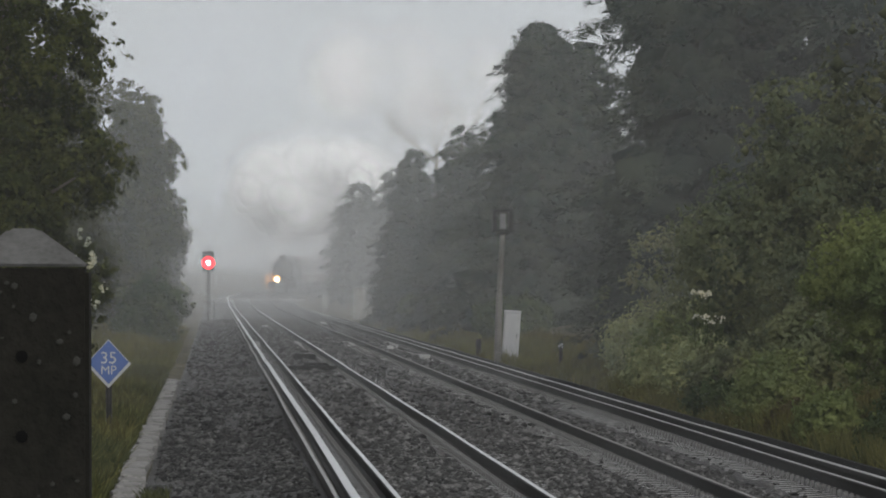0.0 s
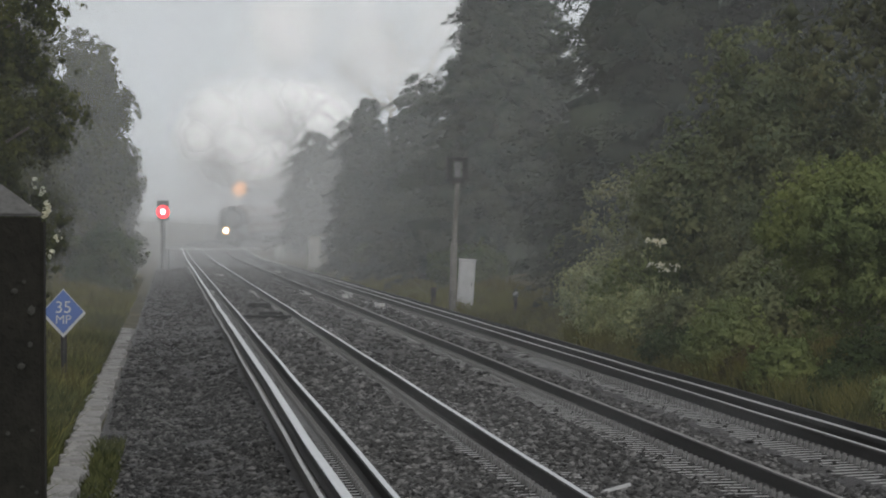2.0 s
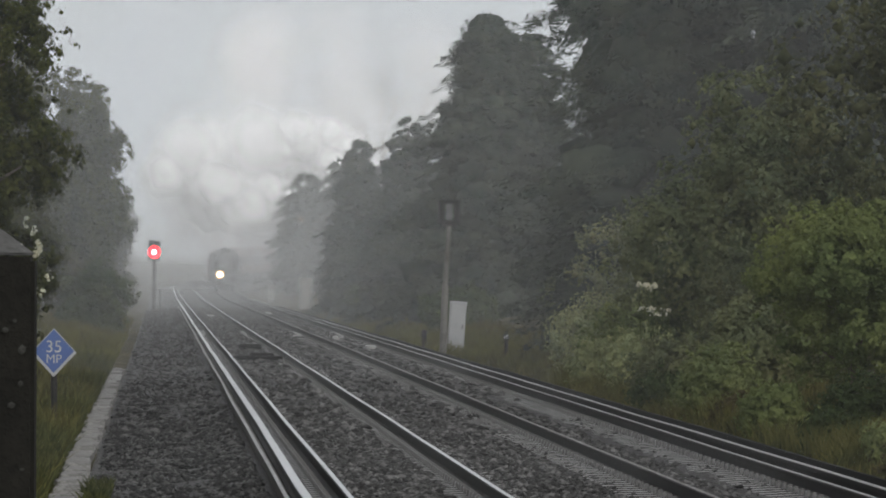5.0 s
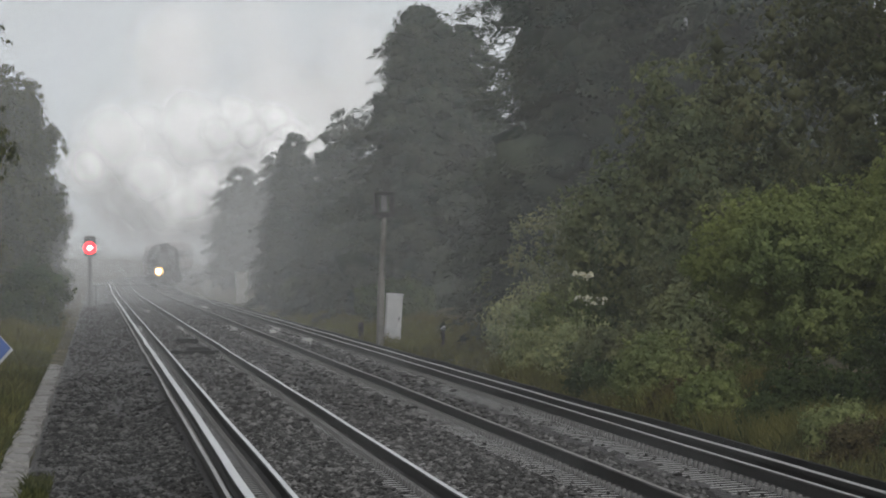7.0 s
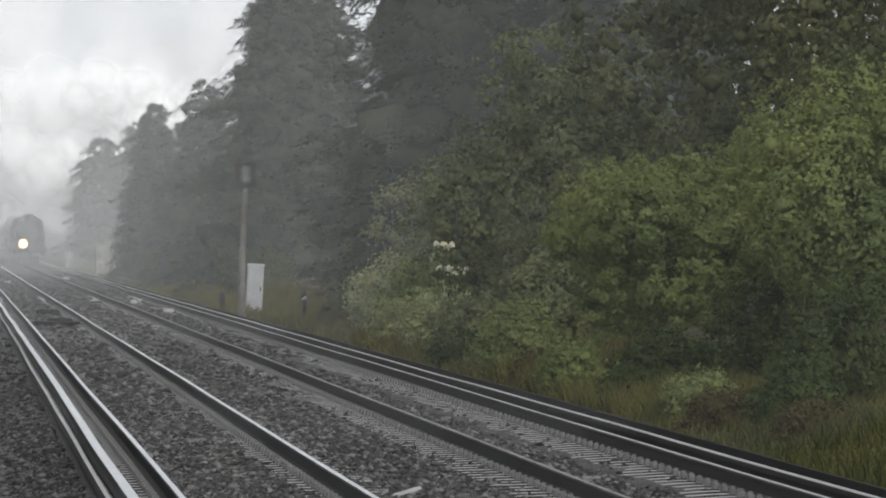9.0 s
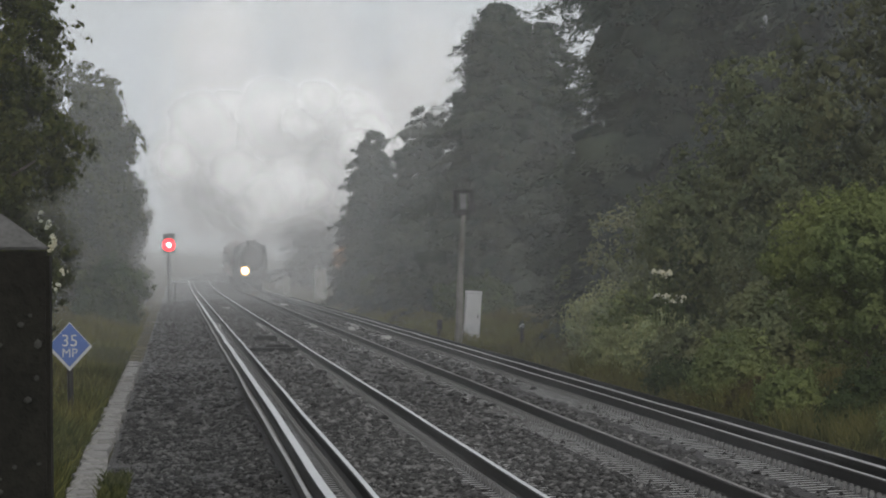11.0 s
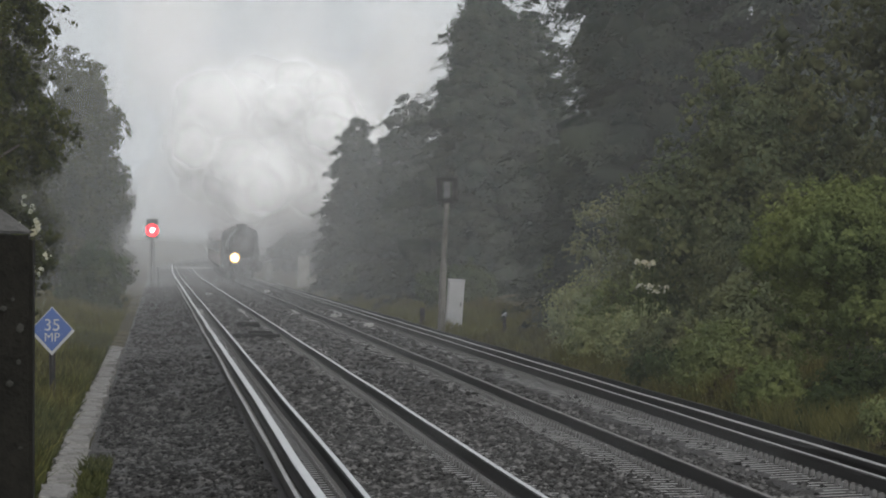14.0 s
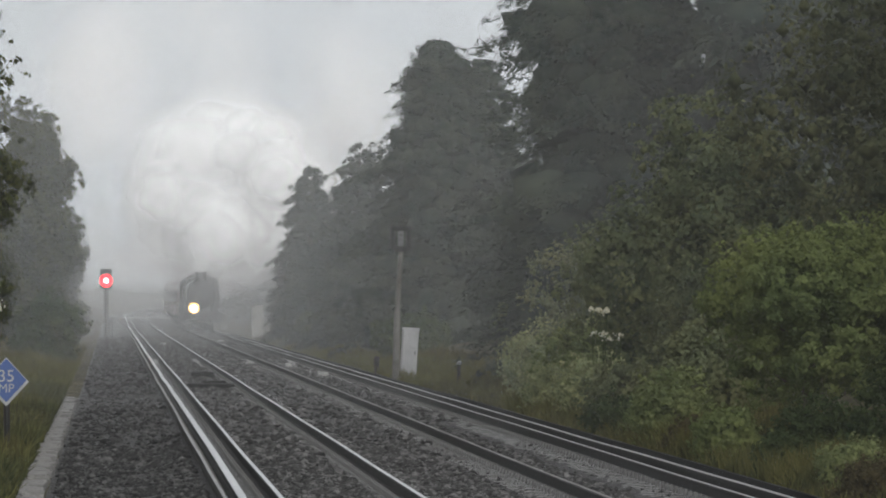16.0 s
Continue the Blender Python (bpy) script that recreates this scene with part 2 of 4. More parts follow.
def cross(x):
    """Height of the ground across the line, rails' tops at 0."""
    pts = ((-400, 4.0), (-40, 2.0), (-9, 0.7), (-3.4, 0.05), (-1.6, -0.3), (-0.6, -0.34), (0.4, -0.3), (1.0, -0.18), (1.6, -0.19), (2.4, -0.165), (2.9, -0.172), (3.1, -0.184), (3.45, -0.184), (4.2, -0.16), (5.0, -0.19), (5.3, -0.18), (5.75, -0.165), (5.95, -0.186),
           (6.7, -0.184), (7.4, -0.24), (8.2, -0.42), (9.0, -0.3), (11, 0.1), (16, 0.9), (50, 2.4), (400, 4.0))
    for (x0, z0), (x1, z1) in zip(pts, pts[1:]):
        if x <= x1:
            return z0 + (z1 - z0) * max(0.0, (x - x0) / (x1 - x0))
    return pts[-1][1]


def ground_z(x, y):
    return cross(x - bend(y)) + rise(y)


def build_ground():
    xs = [-400, -150, -70, -40, -25, -15, -9, -6, -4.5, -3.4, -2.4, -1.6, -1.1] + [-0.8 + 0.22 * i for i in range(41)] + [8.6, 9, 10, 11, 13, 16, 22, 32, 50, 90, 180, 400]
    ys = [-60, -20, 0, 15, 30, 40] + [44 + 0.8 * i for i in range(100)] + [125 + 3 * i for i in range(60)] + [305 + 10 * i for i in range(50)] + [850, 950, 1100, 1400, 1900, 2600]
    verts, faces, nx = [], [], len(xs)
    for y in ys:
        for x in xs:
            near = 1.0 if -1.2 < x < 8.4 else 2.2
            z = cross(x) + rise(min(y, 900)) + (0.012 if 1.0 < x < 7.5 else 0.035 * near) * noise.noise((x * 1.3, y * 0.8, 3)) + (0.008 if 1.0 < x < 7.5 else 0.02) * noise.noise((x * 4, y * 2.1, 9))
            verts.append((x + bend(min(y, 900)), y, z))
    for j in range(len(ys) - 1):
        for i in range(nx - 1):
            a = j * nx + i
            faces.append((a, a + 1, a + nx + 1, a + nx))
    me = mesh_of("ground", verts, faces, [BALLAST, GRASS_GROUND], True)
    for p in me.polygons:
        x = sum(verts[v][0] - bend(min(verts[v][1], 900)) for v in p.vertices) / 4
        p.material_index = 0 if -0.75 < x < 7.75 else 1
    return tagged(put("ground", me), "dark stone ballast bed between grassy banks", "ground", kind="structure")


build_ground()


def sweep(name, profile, x0, y0, y1, step, mats, top_faces=(), wobble=0.0, z0=0.0, parent=None, label=""):
    """Draws a closed profile along the line."""
    verts, faces, n = [], [], len(profile)
    count = max(2, int((y1 - y0) / step) + 1)
    for j in range(count):
        y = y0 + (y1 - y0) * j / (count - 1)
        dx = bend(y) + wobble * noise.noise((x0 * 3.1, y * 0.045, 1.7))
        dz = rise(y) + z0 + 0.5 * wobble * noise.noise((x0 * 2.3, y * 0.07, 8.7))
        verts += [(x0 + px + dx, y, pz + dz) for px, pz in profile]
    for j in range(count - 1):
        for i in range(n):
            a, b = j * n + i, j * n + (i + 1) % n
            faces.append((a, b, b + n, a + n))
    faces += [tuple(range(n))[::-1], tuple(range((count - 1) * n, count * n))]
    me = mesh_of(name, verts, faces, mats)
    for j in range(count - 1):
        for i in top_faces:
            me.polygons[j * n + i].material_index = 1
    return put(name, me, parent, None, label)


RAIL = [(-0.07, -0.159), (0.07, -0.159), (0.07, -0.148), (0.012, -0.13), (0.011, -0.045), (0.034, -0.036), (0.036, -0.012), (0.025, 0.0), (-0.025, 0.0), (-0.036, -0.012), (-0.034, -0.036), (-0.011, -0.045), (-0.012, -0.13), (-0.07, -0.148)]
CONDUCTOR = [(-0.06, -0.08), (0.06, -0.08), (0.06, -0.055), (0.02, -0.04), (0.02, 0.02), (0.045, 0.03), (0.045, 0.07), (0.036, 0.076), (-0.036, 0.076), (-0.045, 0.07), (-0.045, 0.03), (-0.02, 0.02), (-0.02, -0.04), (-0.06, -0.055)]


FAR_GAP, FAR_DROP = 0.37, -0.07


def build_track(name, left, right, conductor, worn_left, worn_right, label):
    track = tagged(thing(name, label, "railway track"), kind="structure")
    for x, worn in ((left, worn_left), (right, worn_right)):
        sweep("rail", RAIL, x, -30, 900, 2.5, [RAIL_SIDE, worn], (7,), 0.012, 0, track, "steel running rail with a worn head")
    rail = sweep("conductor_rail", CONDUCTOR, conductor, -30, 900, 2.5, [RAIL_SIDE, RAIL_TOP if conductor < 3 else RAIL_WORN], (6, 7, 8) if conductor < 3 else (7,), 0.026, 0 if conductor < 3 else FAR_DROP, track, "raised electric conductor rail, bright and wet on top")
    return track


TRACK_1 = build_track("railway_track", RAILS["up_left"], RAILS["up_right"], RAILS["up_left"] - 0.44, RAIL_TOP, RAIL_TOP, "railway track with concrete sleepers half buried in ballast")
TRACK_2 = build_track("railway_track", RAILS["down_left"], RAILS["down_right"], RAILS["down_right"] + FAR_GAP, RAIL_DARK, RAIL_WORN, "railway track with exposed concrete sleepers and outer conductor rail")

# ---------------------------------------------------------------- boards, fastenings, sleepers
def build_guard_board():
    board = [(-0.02, -0.2), (0.02, -0.2), (0.02, 0.05), (-0.02, 0.05)]
    for x, label in ((RAILS["down_right"] + 0.52, "tarred timber guard board along the conductor rail"), (RAILS["up_left"] - 0.575, "low weathered guard board along the conductor rail")):
        far = x > 5
        prof = board if far else [(-0.02, -0.14), (0.02, -0.14), (0.02, -0.03), (-0.02, -0.03)]
        ob = sweep("guard_board", prof, x, -30, 420, 4.0, [TAR if far else TIMBER, BOARD_EDGE], () if far else (2,), 0.03, 0)
        tagged(ob, label, "guard board")


build_guard_board()


def solid_rows(name, shapes, mat, parent, label=""):
    """Joins many small convex pieces, each a list of 8 corners, into one mesh."""
    verts, faces = [], []
    for c in shapes:
        k = len(verts)
        verts += c
        faces += [(k, k + 3, k + 2, k + 1), (k + 4, k + 5, k + 6, k + 7), (k, k + 1, k + 5, k + 4), (k + 1, k + 2, k + 6, k + 5), (k + 2, k + 3, k + 7, k + 6), (k + 3, k, k + 4, k + 7)]
    return tagged(put(name, mesh_of(name, verts, faces, mat), parent, None, label), kind="stuff")


def block(x0, x1, y0, y1, z0, z1, inset=0.0):
    i = inset
    return [(x0, y0, z0), (x1, y0, z0), (x1, y1, z0), (x0, y1, z0), (x0 + i, y0 + i, z1), (x1 - i, y0 + i, z1), (x1 - i, y1 - i, z1), (x0 + i, y1 - i, z1)]


PITCH = 0.65


def build_fastenings(track, left, right):
    for x in (left, right):
        shapes = []
        for i in range(300):
            y = 46 + PITCH * i
            w = 0.012 * noise.noise((x * 3.1, y * 0.045, 1.7)) + bend(y)
            for side in (-1, 1):
                cx = x + w + side * 0.11
                shapes.append(block(cx - 0.035, cx + 0.035, y - 0.1, y - 0.04, rise(y) - 0.175, rise(y) - 0.125, 0.012))
                shapes.append(block(cx - 0.03, cx + 0.03, y + 0.05, y + 0.09, rise(y) - 0.175, rise(y) - 0.105, 0.012))
                shapes.append(block(cx - 0.045, cx - 0.02, y - 0.1, y + 0.1, rise(y) - 0.175, rise(y) - 0.115, 0.006))
        solid_rows("rail_clip", shapes, CLIP, track, "rows of rusty spring clips")


def build_insulators(track, x):
    shapes = []
    for i in range(150):
        y = 46 + PITCH * 3.5 * i
        w = 0.022 * noise.noise((x * 3.1, y * 0.045, 1.7)) + bend(y)
        if x < 3:
            shapes.append(block(x + w - 0.075, x + w + 0.075, y - 0.075, y + 0.075, rise(y) - 0.2, rise(y) - 0.12, 0.015))
            shapes.append(block(x + w - 0.055, x + w + 0.055, y - 0.055, y + 0.055, rise(y) - 0.12, rise(y) - 0.075, 0.01))
        else:
            # chairs with a bracket that grips the foot of the rail
            long = 0.34 + 0.2 * noise.noise((y * 3.7, 2.0, 5.0))
            shapes.append(block(x + w - 0.14, x + w - 0.065, y - long, y + long, rise(y) - 0.22, rise(y) - 0.085, 0.025))
    solid_rows("insulator", shapes, POT if x < 3 else CONCRETE, track, "glazed pot insulators" if x < 3 else "weathered grey insulator chairs")


build_fastenings(TRACK_1, RAILS["up_left"], RAILS["up_right"])
build_fastenings(TRACK_2, RAILS["down_left"], RAILS["down_right"])
build_insulators(TRACK_1, RAILS["up_left"] - 0.44)
build_insulators(TRACK_2, RAILS["down_right"] + FAR_GAP)


def scatter_stones(name, count, y0, y1, size, seed, mat, x0=1.15, x1=7.85):
    """Loose broken stone: uneven eight-sided lumps."""
    rng = np.random.default_rng(seed)
    u = rng.uniform(0, 1, count)
    y = y0 + (y1 - y0) * u ** 1.4
    x = rng.uniform(x0, x1, count)
    keep = np.ones(count, bool)
    for r in list(RAILS.values()) + [RAILS["up_left"] - 0.44, RAILS["down_right"] + FAR_GAP]:
        keep &= np.abs(x - r + 0.04) > 0.19
    keep &= ~((x > 6.0) & (x < 6.5) & (y < 125) & (rng.uniform(0, 1, count) < 0.93))
    keep &= ~((x > 2.95) & (x < 3.2) & (y < 75) & (rng.uniform(0, 1, count) < 0.8))
    keep &= ~((x > 4.65) & (x < 5.0) & (y < 100) & (rng.uniform(0, 1, count) < 0.6))
    x, y = x[keep], y[keep]
    n = len(x)
    z = np.array([ground_z(a, b) for a, b in zip(x, y)])
    s = size * (0.45 + 1.3 * rng.uniform(0, 1, n) ** 2)[:, None, None]
    base = np.array([(1, 0, 0), (-1, 0, 0), (0, 1, 0), (0, -1, 0), (0, 0, 1), (0, 0, -1)], float)
    pts = base[None] * rng.uniform(0.55, 1.25, (n, 6, 1)) + rng.uniform(-0.4, 0.4, (n, 6, 3))
    pts *= s * np.array((1.25, 1.0, 0.7))
    pts += np.stack([x, y, z + size * 0.25], 1)[:, None, :]
    tri = np.array([(0, 2, 4), (2, 1, 4), (1, 3, 4), (3, 0, 4), (2, 0, 5), (1, 2, 5), (3, 1, 5), (0, 3, 5)])
    faces = (np.arange(n)[:, None, None] * 6 + tri[None]).reshape(-1, 3)
    ob = put(name, raw_mesh(name, pts.reshape(-1, 3), faces, mat))
    return tagged(ob, "loose grey broken stone ballast", "ballast", kind="stuff")


def raw_mesh(name, verts, faces, mat):
    me = bpy.data.meshes.new(name)
    me.vertices.add(len(verts))
    me.vertices.foreach_set("co", np.asarray(verts, np.float32).ravel())
    me.loops.add(faces.size)
    me.loops.foreach_set("vertex_index", faces.astype(np.int32).ravel())
    me.polygons.add(len(faces))
    me.polygons.foreach_set("loop_start", np.arange(0, faces.size, 3, dtype=np.int32))
    me.materials.append(mat)
    me.update(calc_edges=True)
    return me


scatter_stones("ballast", 46000, 46, 105, 0.029, 5, STONE)
scatter_stones("ballast", 14000, 46, 105, 0.028, 15, DIRTY_STONE, -0.72, 1.15)
scatter_stones("ballast", 17000, 95, 430, 0.048, 6, STONE)
scatter_stones("ballast", 5500, 95, 430, 0.045, 16, DIRTY_STONE, -0.72, 1.15)


def grass(name, count, x0, x1, y0, y1, height, mat, seed, label, power=1.0):
    """Single bent blades."""
    rng = np.random.default_rng(seed)
    x = x0 + (x1 - x0) * rng.uniform(0, 1, count)
    y = y0 + (y1 - y0) * rng.uniform(0, 1, count) ** power
    patch = np.array([0.55 + 0.8 * max(0.0, noise.noise((a * 0.9, b * 0.12, seed)) + 0.35) for a, b in zip(x, y)])
    z = np.array([ground_z(a, b) for a, b in zip(x, y)]) - 0.03
    h = height * rng.uniform(0.4, 1.2, count) * patch
    lean = rng.normal(size=(count, 2)) * 0.35 * h[:, None]
    w = rng.uniform(0.006, 0.014, count)
    a = np.stack([x - w, y, z], 1)
    b = np.stack([x + w, y + w, z], 1)
    m1 = np.stack([x + lean[:, 0] * 0.35 - w * 0.7, y + lean[:, 1] * 0.35, z + h * 0.6], 1)
    m2 = np.stack([x + lean[:, 0] * 0.35 + w * 0.7, y + lean[:, 1] * 0.35, z + h * 0.6], 1)
    tip = np.stack([x + lean[:, 0], y + lean[:, 1], z + h], 1)
    verts = np.stack([a, b, m1, m2, tip], 1).reshape(-1, 3)
    tri = np.array([(0, 1, 3), (0, 3, 2), (2, 3, 4)])
    faces = (np.arange(count)[:, None, None] * 5 + tri[None]).reshape(-1, 3)
    return tagged(put(name, raw_mesh(name, verts, faces, mat)), label, "grass", kind="stuff")


GREEN_BLADE = leaves("green_grass", (0.026, 0.028, 0.013), (0.072, 0.076, 0.034), 0.3)
grass("long_grass", 24000, -4.6, -1.2, 60, 330, 0.42, STRAW, 21, "long pale summer grass on the bank", 1.3)
grass("long_grass", 14000, -1.9, -1.15, 55, 170, 0.36, GREEN_BLADE, 22, "green grass beside the cable trough")
grass("long_grass", 1800, -0.8, -0.5, 55, 76, 0.2, GREEN_BLADE, 23, "green grass beside the cable trough")
grass("long_grass", 26000, 8.2, 11.5, 100, 330, 0.42, STRAW, 24, "long tangled grass along the bank", 1.4)
grass("long_grass", 9000, 8.3, 11.0, 52, 105, 0.2, STRAW, 26, "short dry grass beside the rail")
grass("long_grass", 18000, 8.4, 11.0, 62, 190, 0.3, GREEN_BLADE, 25, "long green grass below the bushes", 1.3)

TUFT = leaves("yellow_green_grass", (0.062, 0.06, 0.022), (0.125, 0.117, 0.045), 0.4)
grass("long_grass", 14000, -3.2, -1.15, 75, 260, 0.38, TUFT, 28, "yellow-green grass on the bank", 1.2)
grass("long_grass", 28000, 8.5, 10.3, 84, 250, 0.45, TUFT, 27, "yellow-green tufted grass at the foot of the bushes", 1.2)


# ---------------------------------------------------------------- trees and bushes
PHI = (1 + 5 ** 0.5) / 2
MASS = (np.array([(-1, PHI, 0), (1, PHI, 0), (-1, -PHI, 0), (1, -PHI, 0), (0, -1, PHI), (0, 1, PHI), (0, -1, -PHI), (0, 1, -PHI), (PHI, 0, -1), (PHI, 0, 1), (-PHI, 0, -1), (-PHI, 0, 1)]) / 1.9,
        np.array([(0, 11, 5), (0, 5, 1), (0, 1, 7), (0, 7, 10), (0, 10, 11), (1, 5, 9), (5, 11, 4), (11, 10, 2), (10, 7, 6), (7, 1, 8), (3, 9, 4), (3, 4, 2), (3, 2, 6), (3, 6, 8), (3, 8, 9), (4, 9, 5), (2, 4, 11), (6, 2, 10), (8, 6, 7), (9, 8, 1)]))


TWIGS = (np.array([(1, 0, 0), (-1, 0, 0), (0, 1, 0), (0, -1, 0), (0, 0, 1), (0, 0, -1)], float) * 1.15,
         np.array([(0, 2, 4), (2, 1, 4), (1, 3, 4), (3, 0, 4), (2, 0, 5), (1, 2, 5), (3, 1, 5), (0, 3, 5)]))


def leaf_mesh(name, lumps, count, size, mat, seed, droop=0.0, spread=0.32, clumps=60, aspect=0.55, filled=0.42):
    """A crown: many small folded leaves gathered in clumps on the surface of a few lumps (x, y, z, rx, ry, rz)."""
    rng = np.random.default_rng(seed)
    total = sum(l[3] * l[5] for l in lumps)
    cents = []
    for x, y, z, rx, ry, rz in lumps:
        k = max(6, int(clumps * len(lumps) * rx * rz / total))
        v = rng.normal(size=(k, 3))
        v /= np.linalg.norm(v, axis=1)[:, None]
        # some boughs reach out beyond the rest
        far = rng.uniform(0, 1, k) < 0.2
        rad = np.where(far, rng.uniform(1.04, 1.3, k), rng.uniform(0.62, 1.04, k))[:, None]
        c = np.array((x, y, z)) + v * rad * np.array((rx, ry, rz))
        r = min(rx, rz) * spread * rng.uniform(0.55, 1.35, k) * np.where(far, 0.6, 1.0)
        cents += [np.concatenate([c, r[:, None], v], 1)]
    cents = np.concatenate(cents)
    weight = cents[:, 3] ** 2
    which = rng.choice(len(cents), count, p=weight / weight.sum())
    c = cents[which]
    v = rng.normal(size=(count, 3)) + 0.5 * c[:, 4:7] + np.array((0, -0.25, 0.15))
    v /= np.linalg.norm(v, axis=1)[:, None]
    pos = c[:, :3] + v * c[:, 3:4] * rng.uniform(0.45, 1.08, (count, 1)) ** 0.6
    pos[:, 2] -= droop * c[:, 3] * rng.uniform(0, 1, count) ** 2
    n = 0.55 * v + 0.45 * c[:, 4:7] + 0.25 * rng.normal(size=(count, 3))
    n /= np.linalg.norm(n, axis=1)[:, None]
    a = rng.normal(size=(count, 3)) + np.array((0, 0, -droop * 1.5))
    a -= n * np.sum(a * n, axis=1)[:, None]
    a /= np.linalg.norm(a, axis=1)[:, None] + 1e-9
    b = np.cross(n, a)
    up = n
    s = (size * rng.uniform(0.6, 1.4, count))[:, None]
    w = s * aspect
    verts = np.stack([pos - a * s * 0.5, pos + b * w * 0.5 + up * s * 0.12, pos + a * s * 0.55, pos - b * w * 0.5 + up * s * 0.12], 1).reshape(-1, 3)
    idx = np.arange(count)[:, None] * 4
    faces = np.concatenate([idx + np.array([[0, 1, 2]]), idx + np.array([[0, 2, 3]])], 1).reshape(-1, 3)
    # twig masses inside the clumps, so that no clump is hollow
    base, tri = TWIGS
    k = len(cents)
    mass = cents[:, None, :3] + base[None] * (cents[:, 3] * filled)[:, None, None] * rng.uniform(0.5, 1.3, (k, len(base), 1))
    mass_faces = len(verts) + (np.arange(k)[:, None, None] * len(base) + tri[None]).reshape(-1, 3)
    return raw_mesh(name, np.concatenate([verts, mass.reshape(-1, 3)]), np.concatenate([faces, mass_faces]), mat)


def limb_mesh(bm, rng, a, direction, length, r, depth, kids=3, bendy=0.35):
    """A tapered limb that bends and forks."""
    p, d = Vector(a), Vector(direction).normalized()
    steps = 4
    for i in range(steps):
        q = p + d * length / steps
        tube(bm, p, q, r * (1 - 0.6 * i / steps), r * (1 - 0.6 * (i + 1) / steps), 6)
        if depth and i >= 1:
            for _ in range(kids if i == steps - 1 else max(1, kids - 1)):
                side = Vector((rng.uniform(-1, 1), rng.uniform(-1, 1), rng.uniform(-0.1, 0.8)))
                limb_mesh(bm, rng, q, d * 0.7 + side * 0.8, length * rng.uniform(0.4, 0.62), r * 0.5 * (1 - 0.5 * i / steps), depth - 1, kids, bendy)
        p = q
        d = (d + Vector((rng.uniform(-1, 1), rng.uniform(-1, 1), rng.uniform(-0.3, 0.6))) * bendy).normalized()


def tree(name, x, y, height, lumps, count, size, mat, label, category="tree", seed=1, droop=0.0, trunk=0.2, clumps=60, spread=0.32, aspect=0.55, group="", filled=0.42):
    """lumps are relative to the foot of the tree."""
    t = thing(name, label, category, group, (x + bend(y), y, ground_z(x + bend(y), y) - 0.05))
    bm = B()
    rng = random.Random(seed)
    top = height * 0.85
    tube(bm, (0, 0, -0.2), (0.03 * height * rng.uniform(-0.5, 0.5), 0, top * 0.5), trunk, trunk * 0.65, 9)
    tube(bm, (0.0, 0, top * 0.48), (0, 0, top), trunk * 0.65, trunk * 0.15, 7)
    for i in range(8):
        z = top * (0.2 + 0.09 * i)
        ang = i * 2.4 + seed
        reach = 0.18 * height * (1.1 - 0.09 * i)
        tube(bm, (0, 0, z), (reach * math.cos(ang), reach * math.sin(ang), z + reach * 0.5), trunk * 0.3, trunk * 0.08, 5)
    part("trunk", bm, BARK, t)
    put("crown", leaf_mesh(name + "_crown", lumps, count, size, mat, seed, droop, spread, clumps, aspect, filled), t)
    return t


